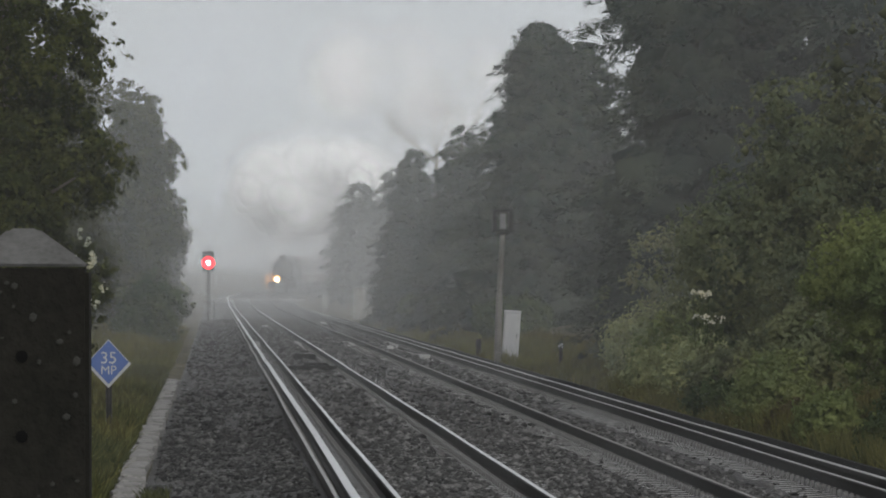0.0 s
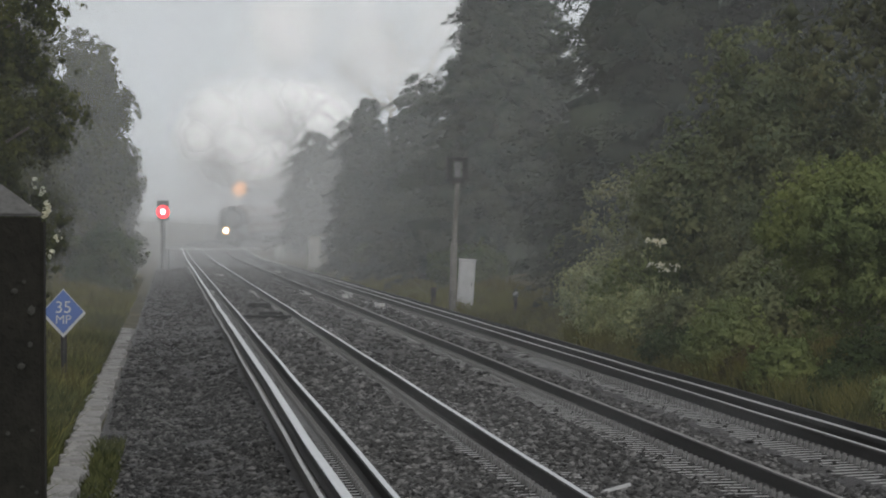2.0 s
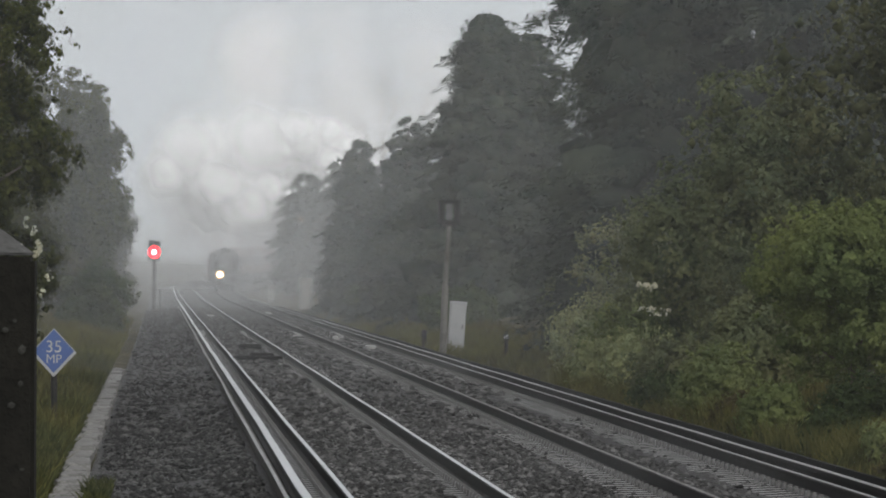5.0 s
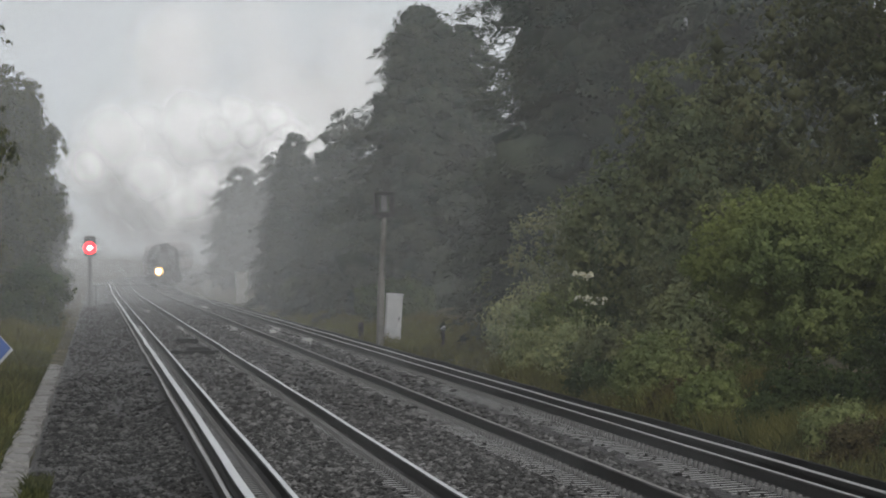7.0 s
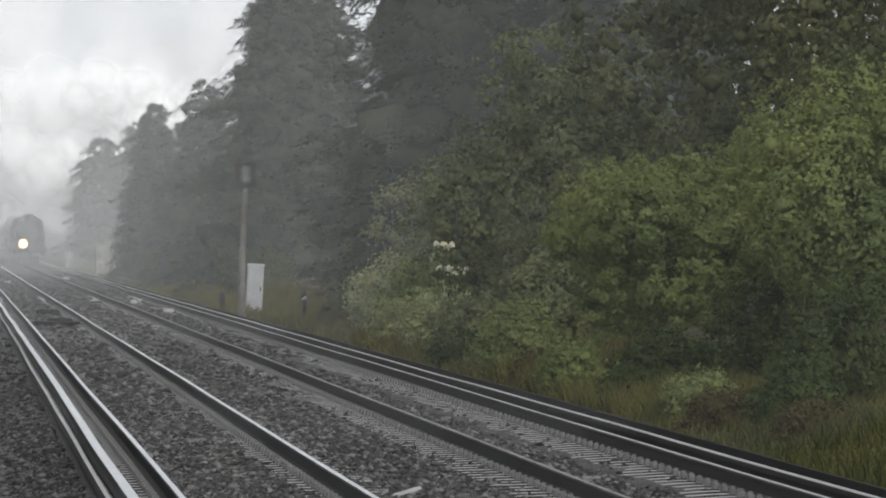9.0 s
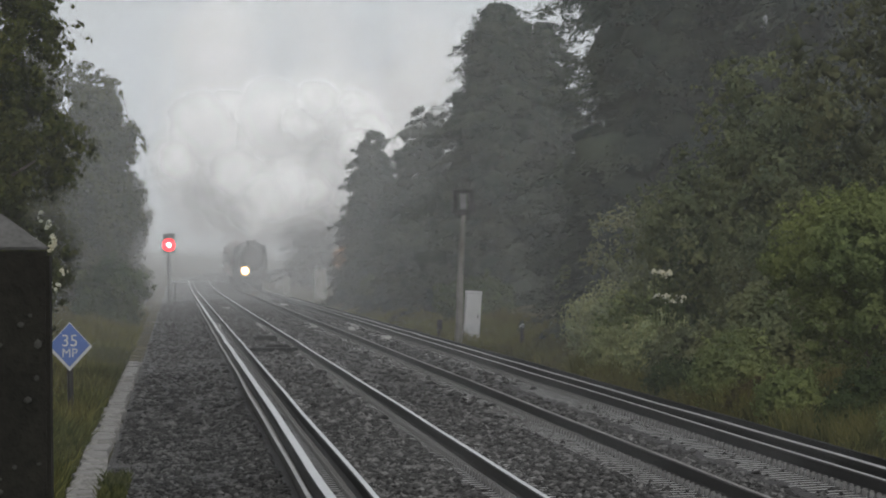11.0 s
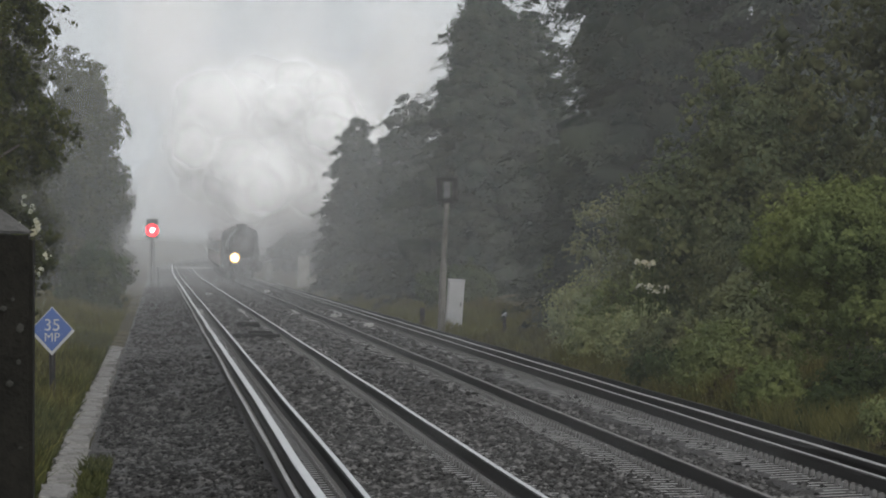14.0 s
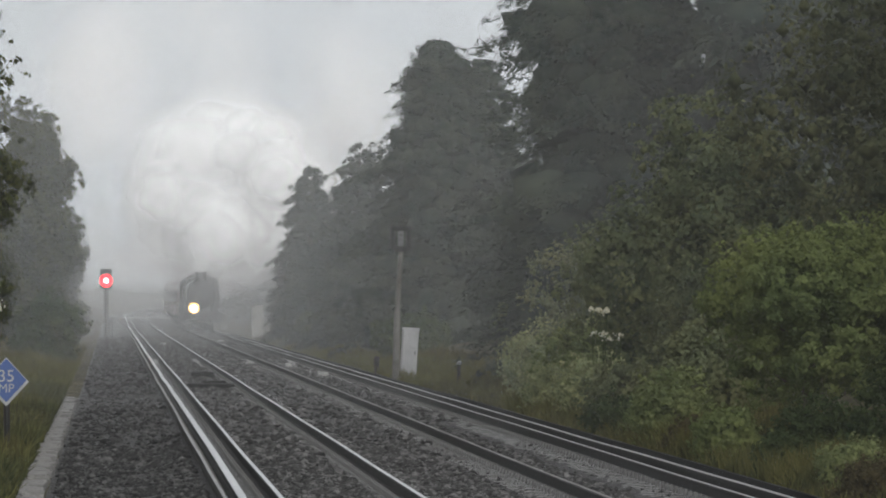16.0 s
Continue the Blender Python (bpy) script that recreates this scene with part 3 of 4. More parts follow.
def conifer_mesh(name, height, radius, boughs, sprays, size, mat, seed, blunt=0.55, low=0.03):
    """A crown of boughs that reach out, droop and curl up at the tip, each a fan of small sprays round a dense heart."""
    rng = np.random.default_rng(seed)
    u = low + (0.99 - low) * rng.uniform(0, 1, boughs) ** 1.1
    wave = 1 + 0.1 * np.sin(u * 23 + seed) + 0.07 * np.sin(u * 57 + 2 * seed)
    reach = (radius * (1.0 - u) ** blunt * wave + 0.12) * rng.uniform(0.74, 1.08, boughs)
    long = rng.uniform(0, 1, boughs) < 0.12
    reach = np.where(long, reach * 1.1 + 0.15, reach)
    ang = rng.uniform(0, 2 * np.pi, boughs)
    out = np.stack([np.cos(ang), np.sin(ang), np.zeros(boughs)], 1)
    side = np.stack([-np.sin(ang), np.cos(ang), np.zeros(boughs)], 1)
    share = (reach + 0.4) ** 1.3
    k = rng.choice(boughs, sprays, p=share / share.sum())
    t = 1.0 - 0.62 * rng.uniform(0, 1, sprays) ** 1.25
    fan = (0.1 + 0.24 * reach[k] ** 0.7) * (1.12 - t) ** 0.6
    pos = out[k] * (reach[k] * t)[:, None] + side[k] * (fan * rng.normal(0, 0.6, sprays))[:, None]
    lift = 0.42 * t - 0.85 * t ** 2 + 0.35 * np.maximum(0.0, t - 0.75)
    pos[:, 2] += u[k] * height + reach[k] ** 0.8 * lift * 0.6 + rng.normal(0, 0.09, sprays) * (0.5 + fan)
    a = out[k] * 0.8 + side[k] * rng.normal(0, 0.5, (sprays, 1)) + np.array((0, 0, -0.35)) + rng.normal(0, 0.35, (sprays, 3))
    a /= np.linalg.norm(a, axis=1)[:, None]
    n = out[k] * 0.8 + np.array((0, 0, 0.75)) + rng.normal(0, 0.22, (sprays, 3))
    n -= a * np.sum(a * n, axis=1)[:, None]
    n /= np.linalg.norm(n, axis=1)[:, None]
    b = np.cross(n, a)
    s = (size * rng.uniform(0.55, 1.4, sprays))[:, None]
    verts = np.stack([pos - a * s * 0.5, pos + b * s * 0.17 + n * s * 0.06, pos + a * s * 0.6, pos - b * s * 0.17 + n * s * 0.06], 1).reshape(-1, 3)
    idx = np.arange(sprays)[:, None] * 4
    faces = np.concatenate([idx + np.array([[0, 1, 2]]), idx + np.array([[0, 2, 3]])], 1).reshape(-1, 3)
    # dense heart, lumped bough by bough
    base, tri = MASS
    inner = out * (reach * 0.5)[:, None]
    inner[:, 2] += u * height
    fat = (0.15 * reach + 0.05)[:, None, None]
    mass = inner[:, None, :] + base[None] * fat * np.array((1.1, 1.1, 0.8)) * rng.uniform(0.6, 1.3, (boughs, len(base), 1))
    mass_faces = len(verts) + (np.arange(boughs)[:, None, None] * len(base) + tri[None]).reshape(-1, 3)
    return raw_mesh(name, np.concatenate([verts, mass.reshape(-1, 3)]), np.concatenate([faces, mass_faces]), mat)


def conifer(x, y, height, radius, boughs, sprays, size, seed, blunt):
    t = thing("conifer_tree", "tall dark conifer tree with ragged drooping sprays", "tree", "conifers beside the line", (x + bend(y), y, ground_z(x + bend(y), y) - 0.05))
    part("trunk", tube(B(), (0, 0, -0.2), (0, 0, height * 0.93), 0.26, 0.03, 9), BARK, t)
    put("crown", conifer_mesh("conifer_crown", height, radius, boughs, sprays, size, CONIFER, seed, blunt), t)


def round_lumps(height, radius, seed, n=9, low=0.15, fat=1.0):
    rng = random.Random(seed)
    out = []
    for i in range(n):
        u = (i + 0.5) / n
        r = fat * radius * (0.45 + 0.35 * math.sin(math.pi * min(1, u * 0.9 + 0.12)))
        ang = rng.uniform(0, 6.28)
        off = radius * 0.55 * math.sin(math.pi * (0.15 + 0.75 * u))
        out.append((off * math.cos(ang), off * math.sin(ang), height * (low + (0.9 - low) * u), r, r, r * rng.uniform(0.75, 1.0)))
    return out


def plant_right():
    # dark conifer wall beside the line
    for i, (x, y, h, r, boughs, sprays, size, blunt) in enumerate((
            (12.35, 165, 17.5, 4.0, 900, 60000, 0.185, 0.4), (16.2, 160, 17, 4.2, 700, 22000, 0.24, 0.4), (15.2, 205, 15.5, 3.9, 700, 40000, 0.22, 0.45), (12.45, 258, 11.8, 4.1, 620, 44000, 0.22, 0.5), (14.6, 266, 11.0, 3.6, 420, 22000, 0.25, 0.5),
            (11.0, 300, 9.0, 2.8, 380, 22000, 0.24, 0.5), (10.3, 350, 9.1, 2.6, 420, 24000, 0.26, 0.5), (12.0, 560, 10.1, 3.8, 340, 15000, 0.36, 0.4), (14.4, 547, 10.4, 3.6, 280, 9000, 0.4, 0.45))):
        conifer(x, y, h, r, boughs, sprays, size, i + 3, blunt)
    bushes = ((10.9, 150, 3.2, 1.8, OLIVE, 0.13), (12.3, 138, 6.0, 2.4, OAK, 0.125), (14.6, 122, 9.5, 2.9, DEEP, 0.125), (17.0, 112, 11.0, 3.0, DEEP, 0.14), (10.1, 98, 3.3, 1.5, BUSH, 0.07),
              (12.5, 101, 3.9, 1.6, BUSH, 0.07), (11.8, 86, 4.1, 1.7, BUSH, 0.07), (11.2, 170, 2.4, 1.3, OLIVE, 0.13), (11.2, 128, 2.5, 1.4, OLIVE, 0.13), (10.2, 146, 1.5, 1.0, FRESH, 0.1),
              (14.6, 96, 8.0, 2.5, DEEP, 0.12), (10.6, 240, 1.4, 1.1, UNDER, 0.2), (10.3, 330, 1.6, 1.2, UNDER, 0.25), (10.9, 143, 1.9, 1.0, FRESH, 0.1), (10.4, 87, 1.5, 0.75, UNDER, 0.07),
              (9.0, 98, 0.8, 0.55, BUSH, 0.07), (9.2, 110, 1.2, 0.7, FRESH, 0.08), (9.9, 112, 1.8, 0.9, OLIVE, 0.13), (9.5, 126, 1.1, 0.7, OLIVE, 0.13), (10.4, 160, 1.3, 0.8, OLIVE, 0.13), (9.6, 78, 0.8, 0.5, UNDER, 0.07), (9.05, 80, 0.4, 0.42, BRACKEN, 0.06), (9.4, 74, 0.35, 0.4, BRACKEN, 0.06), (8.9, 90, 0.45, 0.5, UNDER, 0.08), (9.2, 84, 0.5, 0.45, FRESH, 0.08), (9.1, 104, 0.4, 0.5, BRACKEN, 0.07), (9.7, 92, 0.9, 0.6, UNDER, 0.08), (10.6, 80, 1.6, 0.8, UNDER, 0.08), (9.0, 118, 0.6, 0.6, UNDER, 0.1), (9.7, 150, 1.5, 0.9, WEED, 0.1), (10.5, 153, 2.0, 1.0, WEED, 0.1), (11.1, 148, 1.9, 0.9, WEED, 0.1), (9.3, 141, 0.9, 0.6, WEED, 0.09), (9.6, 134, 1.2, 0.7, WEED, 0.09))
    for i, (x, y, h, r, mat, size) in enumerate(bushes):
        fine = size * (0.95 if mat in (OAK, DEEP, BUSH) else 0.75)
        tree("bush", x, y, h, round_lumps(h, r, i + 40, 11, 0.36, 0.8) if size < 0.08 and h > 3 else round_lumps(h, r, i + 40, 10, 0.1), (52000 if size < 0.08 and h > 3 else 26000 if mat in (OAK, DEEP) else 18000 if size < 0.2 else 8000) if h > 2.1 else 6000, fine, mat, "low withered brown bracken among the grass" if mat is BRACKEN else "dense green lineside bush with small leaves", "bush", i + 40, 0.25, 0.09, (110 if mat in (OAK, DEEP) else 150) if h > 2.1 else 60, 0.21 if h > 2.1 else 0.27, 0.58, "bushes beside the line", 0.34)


def plant_left():
    for i, (x, y, h, r, n, size) in enumerate(((-3.88, 126, 9.7, 1.68, 56000, 0.1), (-4.0, 302, 11.9, 1.95, 36000, 0.18), (-3.25, 400, 8.1, 1.9, 14000, 0.32), (-9.5, 260, 13, 3.0, 9000, 0.45), (-6.7, 290, 12.0, 2.0, 20000, 0.3))):
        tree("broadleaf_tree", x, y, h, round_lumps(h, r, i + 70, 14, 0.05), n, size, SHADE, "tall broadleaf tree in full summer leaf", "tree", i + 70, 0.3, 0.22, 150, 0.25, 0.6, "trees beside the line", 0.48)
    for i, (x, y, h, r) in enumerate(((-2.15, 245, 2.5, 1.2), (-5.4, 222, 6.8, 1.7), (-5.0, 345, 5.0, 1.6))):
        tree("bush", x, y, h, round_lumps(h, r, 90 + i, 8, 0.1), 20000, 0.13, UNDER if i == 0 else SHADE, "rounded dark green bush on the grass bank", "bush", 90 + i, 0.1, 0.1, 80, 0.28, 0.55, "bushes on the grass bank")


plant_right()
plant_left()


# ---------------------------------------------------------------- mist
def build_mist():
    for y, density in ((72, 0.028), (113, 0.035), (146, 0.09), (190, 0.03), (232, 0.075), (285, 0.17), (328, 0.1), (395, 0.19), (445, 0.13), (520, 0.26), (600, 0.24), (690, 0.3), (760, 0.45), (850, 0.6)):
        m = vapour("mist", density, 0.02, 0.3, 0.7, (0.605, 0.62, 0.628), thins=(4, 13, 0.27) if y > 380 else None)
        verts, faces = [], []
        n = 24
        for j in range(9):
            for i in range(n + 1):
                x, z = -90 + 180 * i / n, -3 + 60 * j / 8
                verts.append((x, y + 3 * noise.noise((x * 0.012, z * 0.01, y)), z))
        for j in range(8):
            for i in range(n):
                a = j * (n + 1) + i
                faces.append((a, a + 1, a + n + 2, a + n + 1))
        tagged(put("mist", mesh_of("mist", verts, faces, m, True)), "thin grey drizzle mist hanging over the line", "mist", kind="stuff")


build_mist()
bm = B()
box(bm, -900, 900, 1500, 1504, -60, 500)
SKYBACK = glow("far_overcast", (0.29, 0.313, 0.335), 1.0)
tagged(part("backdrop", bm, SKYBACK), "plain grey overcast distance", "sky", kind="structure")


# ---------------------------------------------------------------- lineside things
def text_mesh(words, size, depth=0.002):
    curve = bpy.data.curves.new("letters", "FONT")
    curve.body, curve.size, curve.extrude = words, size, depth
    curve.align_x, curve.align_y = "CENTER", "CENTER"
    ob = bpy.data.objects.new("letters", curve)
    scene.collection.objects.link(ob)
    bpy.context.view_layer.update()
    me = bpy.data.meshes.new_from_object(ob.evaluated_get(bpy.context.evaluated_depsgraph_get()))
    bpy.data.objects.remove(ob)
    return me


def build_milepost():
    t = thing("milepost_sign", "blue diamond milepost sign with white figures and border on a post", "sign", at=(-1.55, 100.5, ground_z(-1.55, 100.5)))
    base = -t.location.z
    part("post", tube(B(), (0.02, 0.03, -0.2), (0, 0.03, base + 0.75), 0.045, 0.045, 12), IRON, t, "dark steel post")
    def diamond(r, y0, y1, dz=0.0):
        bm = B()
        cs = [(-r, 0), (0, -r * 1.08), (r, 0), (0, r * 1.08)]
        f = [bm.verts.new((x, y0, base + 0.875 + dz + z)) for x, z in cs]
        g = [bm.verts.new((x, y1, base + 0.875 + dz + z)) for x, z in cs]
        bm.faces.new(f)
        bm.faces.new(g[::-1])
        for i in range(4):
            bm.faces.new((f[i], g[i], g[(i + 1) % 4], f[(i + 1) % 4]))
        return bm
    part("border", diamond(0.335, -0.035, -0.02, -0.01), PALE, t, "white border plate")
    part("plate", diamond(0.30, -0.045, -0.036, 0.012), BLUE, t, "blue enamel plate")
    for words, size, z in (("35", 0.25, 0.07), ("MP", 0.185, -0.11)):
        me = text_mesh(words, size)
        me.materials.append(PALE)
        put("lettering", me, t, pose(0, -0.049, base + 0.875 + z, 90, 0, 0), "white painted figures")


build_milepost()


def build_near_post():
    x0, y0 = -0.33, 12.0
    t = thing("concrete_post", "dark lichen-spotted concrete post with a sloping cap and bolt holes", "post", at=(x0, y0, ground_z(x0, y0)))
    base = -t.location.z
    bm = B()
    w, d, top = 0.112, 0.11, base + 2.095
    low = [bm.verts.new(v) for v in ((-w - 0.012, -d, -0.3), (w + 0.012, -d, -0.3), (w + 0.012, d, -0.3), (-w - 0.012, d, -0.3))]
    high = [bm.verts.new(v) for v in ((-w, -d, top), (w, -d, top), (w, d, top), (-w, d, top))]
    for i in range(4):
        bm.faces.new((low[i], low[(i + 1) % 4], high[(i + 1) % 4], high[i]))
    bm.faces.new(low[::-1])
    bm.faces.new(high)
    bmesh.ops.bevel(bm, geom=list(bm.edges), offset=0.008, segments=2, affect="EDGES")
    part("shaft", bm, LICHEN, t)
    bm = B()
    ring = [bm.verts.new(v) for v in ((-w, -d, top + 0.003), (w, -d, top + 0.003), (w, d, top + 0.003), (-w, d, top + 0.003))]
    peak = [bm.verts.new(v) for v in ((-0.03, -0.02, top + 0.07), (0.02, -0.02, top + 0.07), (0.02, 0.03, top + 0.07), (-0.03, 0.03, top + 0.07))]
    for i in range(4):
        bm.faces.new((ring[i], ring[(i + 1) % 4], peak[(i + 1) % 4], peak[i]))
    bm.faces.new(peak)
    bm.faces.new(ring[::-1])
    bmesh.ops.bevel(bm, geom=list(bm.edges), offset=0.006, segments=2, affect="EDGES")
    part("cap", bm, CAPSTONE, t, "sloping cap, paler than the shaft")
    for z in (1.94, 1.80):
        # black disc on the face paints the shade inside a bolt hole
        bm = tube(B(), (-0.005, -d - 0.004, base + z), (-0.005, -d + 0.01, base + z), 0.011, 0.011, 12)
        part("bolt_hole_disc", bm, HOLE, t, "black disc that paints the shade of a bolt hole")
    rng = random.Random(4)
    for i in range(34):
        bm = B()
        r = rng.uniform(0.003, 0.0085)
        bmesh.ops.create_icosphere(bm, subdivisions=1, radius=r, matrix=pose(rng.uniform(-0.1, 0.1), -d - 0.006, base + rng.uniform(1.55, 2.07)) @ Matrix.Diagonal((1, 0.25, rng.uniform(0.6, 1.2), 1)))
        part("lichen_patch", bm, SPOT, t)


build_near_post()


def build_trough():
    t = tagged(thing("cable_trough", "pale concrete cable trough lids in a line, some shifted", "cable trough"), kind="structure")
    rng = random.Random(12)
    meshes = []
    for k in range(5):
        bm = box(B(), -0.115 - 0.006 * k, 0.13 + 0.004 * k, 0.03, 0.56 - 0.03 * k, -0.1, 0.0, 0.012)
        me = bpy.data.meshes.new("lid")
        bm.to_mesh(me)
        bm.free()
        me.materials.append(TROUGH)
        meshes.append(me)
    for i in range(185):
        y = 50 + 0.605 * i
        if i in (84, 85):
            continue
        dx = 0.05 * noise.noise((1.0, y * 0.05, 4.0))
        m = pose(-0.97 + dx + rng.uniform(-0.035, 0.035), y + rng.uniform(-0.03, 0.03), -0.27 + 0.02 * noise.noise((2.0, y * 0.11, 1.0)) + rng.uniform(-0.02, 0.04), rng.uniform(-5, 5), rng.uniform(-4, 4), rng.uniform(-7, 7))
        put("lid", meshes[i % 5], t, m)


build_trough()


def build_red_signal():
    x, y = -0.33, 437.0
    t = thing("colour_light_signal", "black colour light signal on a post, showing a red aspect", "signal", at=(x, y, ground_z(x, y)))
    z = 3.34 - t.location.z
    part("post", tube(B(), (0, 0.1, -0.3), (0, 0.1, z + 0.3), 0.11, 0.1, 12), GALV, t)
    part("head", box(B(), -0.38, 0.38, -0.1, 0.1, z - 0.5, z + 0.75, 0.03), IRON, t, "black signal head")
    hood = B()
    for i in range(9):
        a0, a1 = math.pi * i / 9, math.pi * (i + 1) / 9
        f = [(0.36 * math.cos(a), -0.11, z + 0.12 + 0.42 * math.sin(a)) for a in (a0, a1)] + [(0.36 * math.cos(a), -0.5, z + 0.1 + 0.4 * math.sin(a)) for a in (a1, a0)]
        hood.faces.new([hood.verts.new(v) for v in f])
    bmesh.ops.solidify(hood, geom=list(hood.faces), thickness=0.02)
    part("hood", hood, IRON, t, "black rounded hood")
    # disc wider than a lens: the halo is painted as red emission
    part("lens", tube(B(), (0, -0.125, z), (0, -0.105, z), 0.42, 0.42, 28), glow("red_lens_halo", (1.0, 0.012, 0.022), 3.6), t, "oversized glowing red disc for the lens and its halo")
    part("lamp", tube(B(), (0, -0.15, z), (0, -0.13, z), 0.14, 0.14, 24), glow("red_lamp_core", (1.0, 0.75, 0.75), 14.0), t, "bright lamp core in front of the red disc")
    for s in (-1, 1):
        part("ladder_rail", tube(B(), (s * 0.15, 0.35, -0.2), (s * 0.15, 0.3, z), 0.02, 0.02, 6), GALV, t)
    for k in range(9):
        part("rung", tube(B(), (-0.15, 0.33, 0.2 + 0.33 * k), (0.15, 0.33, 0.2 + 0.33 * k), 0.014, 0.014, 6), GALV, t)
    p = thing("lineside_post", "thin grey post standing near the red signal", "post", at=(0.05, 431, ground_z(0.05, 431)))
    part("shaft", tube(B(), (0, 0, -0.2), (0, 0, 1.3), 0.06, 0.05, 8), GALV, p)


build_red_signal()


def build_old_signal():
    x, y = 8.31, 197.0
    t = thing("lattice_signal", "old signal post with an open square frame head, seen from behind", "signal", at=(x, y, ground_z(x, y)))
    g = t.location.z
    z = 3.89 - g
    lean = 0.1
    part("lower_post", tube(B(), (-0.06, 0, -0.3), (0.0, 0, z * 0.5), 0.115, 0.1, 12), STAINED, t, "stained concrete lower post")
    part("upper_post", tube(B(), (0.0, 0, z * 0.5 - 0.02), (lean, 0, z - 0.3), 0.075, 0.065, 12), STAINED, t)
    part("bracket", box(B(), lean - 0.22, lean + 0.22, -0.08, 0.08, z - 0.42, z - 0.34, 0.01), IRON, t)
    part("bracket", box(B(), lean - 0.34, lean + 0.34, -0.1, 0.1, z - 0.34, z - 0.27, 0.01), IRON, t)
    for x0, x1, z0, z1 in ((-0.31, -0.16, -0.27, 0.3), (0.16, 0.31, -0.27, 0.3), (-0.31, 0.31, 0.22, 0.34)):
        part("frame_bar", box(B(), lean + x0, lean + x1, -0.11, 0.11, z + z0, z + z1, 0.015), IRON, t, "black frame bar")
    part("backing", box(B(), lean - 0.09, lean + 0.09, 0.02, 0.05, z - 0.25, z + 0.2, 0.01), GALV, t, "grey backing plate")
    part("lamp_case", box(B(), lean - 0.06, lean + 0.06, -0.06, 0.015, z - 0.1, z + 0.14, 0.015), GALV, t)


build_old_signal()


def build_cabinet(x, y, w, h, lean, label, paint):
    t = thing("equipment_cabinet", label, "cabinet", "lineside cabinets", (x, y, ground_z(x, y)))
    t.rotation_euler = (0, radians(lean), 0)
    part("body", box(B(), -w / 2, w / 2, -0.2, 0.2, -0.05, h, 0.05), paint, t)
    part("roof", box(B(), -w / 2 - 0.015, w / 2 + 0.015, -0.22, 0.22, h - 0.06, h + 0.03, 0.025), paint, t)
    part("door", box(B(), -w / 2 + 0.04, w / 2 - 0.04, -0.215, -0.2, 0.12, h - 0.12, 0.005), paint, t)
    part("handle", box(B(), w / 2 - 0.1, w / 2 - 0.07, -0.235, -0.215, h * 0.5, h * 0.5 + 0.14, 0.005), IRON, t, "dark handle")
    part("plinth", box(B(), -w / 2 - 0.04, w / 2 + 0.04, -0.24, 0.24, -0.2, 0.06, 0.01), CONCRETE, t)


build_cabinet(8.78, 201, 0.48, 1.56, 3.5, "pale grey lineside cabinet leaning beside the old signal", PALE)
build_cabinet(9.35, 433, 0.75, 1.95, 0.0, "pale grey lineside cabinet at the edge of the trees", CONCRETE)
build_cabinet(8.9, 540, 0.5, 1.3, 0.0, "pale grey lineside cabinet far along the line", CONCRETE)


def build_pegs():
    t = thing("marker_post", "short dark marker post with a white top beside the rail", "post", at=(8.9, 173.6, ground_z(8.9, 173.6)))
    part("stem", box(B(), -0.045, 0.045, -0.05, 0.05, -0.2, 0.72, 0.01), TIMBER, t)
    part("top", box(B(), -0.065, 0.065, -0.06, 0.06, 0.72, 0.84, 0.03), PALE, t, "white rounded top")
    t = thing("timber_stump", "short dark timber post beside the rail", "post", at=(8.4, 214.6, ground_z(8.4, 214.6)))
    part("stem", box(B(), -0.08, 0.08, -0.08, 0.08, -0.2, 0.68, 0.015), TIMBER, t)
    t = thing("loose_bracket", "pale bent metal bracket lying on the ballast", "bracket", at=(3.83, 57.7, ground_z(3.83, 57.7) + 0.04))
    t.rotation_euler = (0, radians(-14), radians(20))
    part("bar", box(B(), -0.14, 0.12, -0.02, 0.02, 0, 0.03, 0.006), PALE, t)
    part("tongue", box(B(), -0.16, -0.13, -0.02, 0.02, -0.05, 0.02, 0.006), PALE, t)
    for x, y in ((2.66, 197.7), (2.67, 176.0)):
        t = thing("track_magnet_box", "low dark metal box lying between the rails", "track box", "boxes between the rails", (x, y, -0.2))
        part("case", box(B(), -0.33, 0.33, -0.5, 0.5, 0.0, 0.16, 0.03), TAR, t)
        part("lid", box(B(), -0.3, 0.3, -0.45, 0.45, 0.16, 0.19, 0.01), TAR, t)
    t = thing("timber_bearer", "dark timber laid across the sleepers", "timber", at=(2.55, 173.5, -0.2))
    part("beam", box(B(), -0.62, 0.6, -0.5, 0.5, 0, 0.14, 0.02), TAR, t)
    for x, y, w in ((6.3, 201.8, 0.3), (2.6, 342, 0.35), (5.96, 368, 0.35), (6.0, 230, 0.22)):
        t = thing("junction_box", "small pale box fixed between the rails", "track box", "pale boxes between the rails", (x, y, -0.2 + rise(y)))
        part("case", box(B(), -w / 2, w / 2, -0.2, 0.2, 0.0, 0.13, 0.03), PALE, t)
    t = tagged(thing("crossing_deck", "pale timber crossing deck laid across both tracks", "crossing"), kind="structure")
    for i in range(9):
        y = 636 + 0.42 * i
        part("plank", box(B(), -0.5, 8.6, y, y + 0.39, rise(y) - 0.12, rise(y) + 0.02, 0.02), PALE, t)


build_pegs()


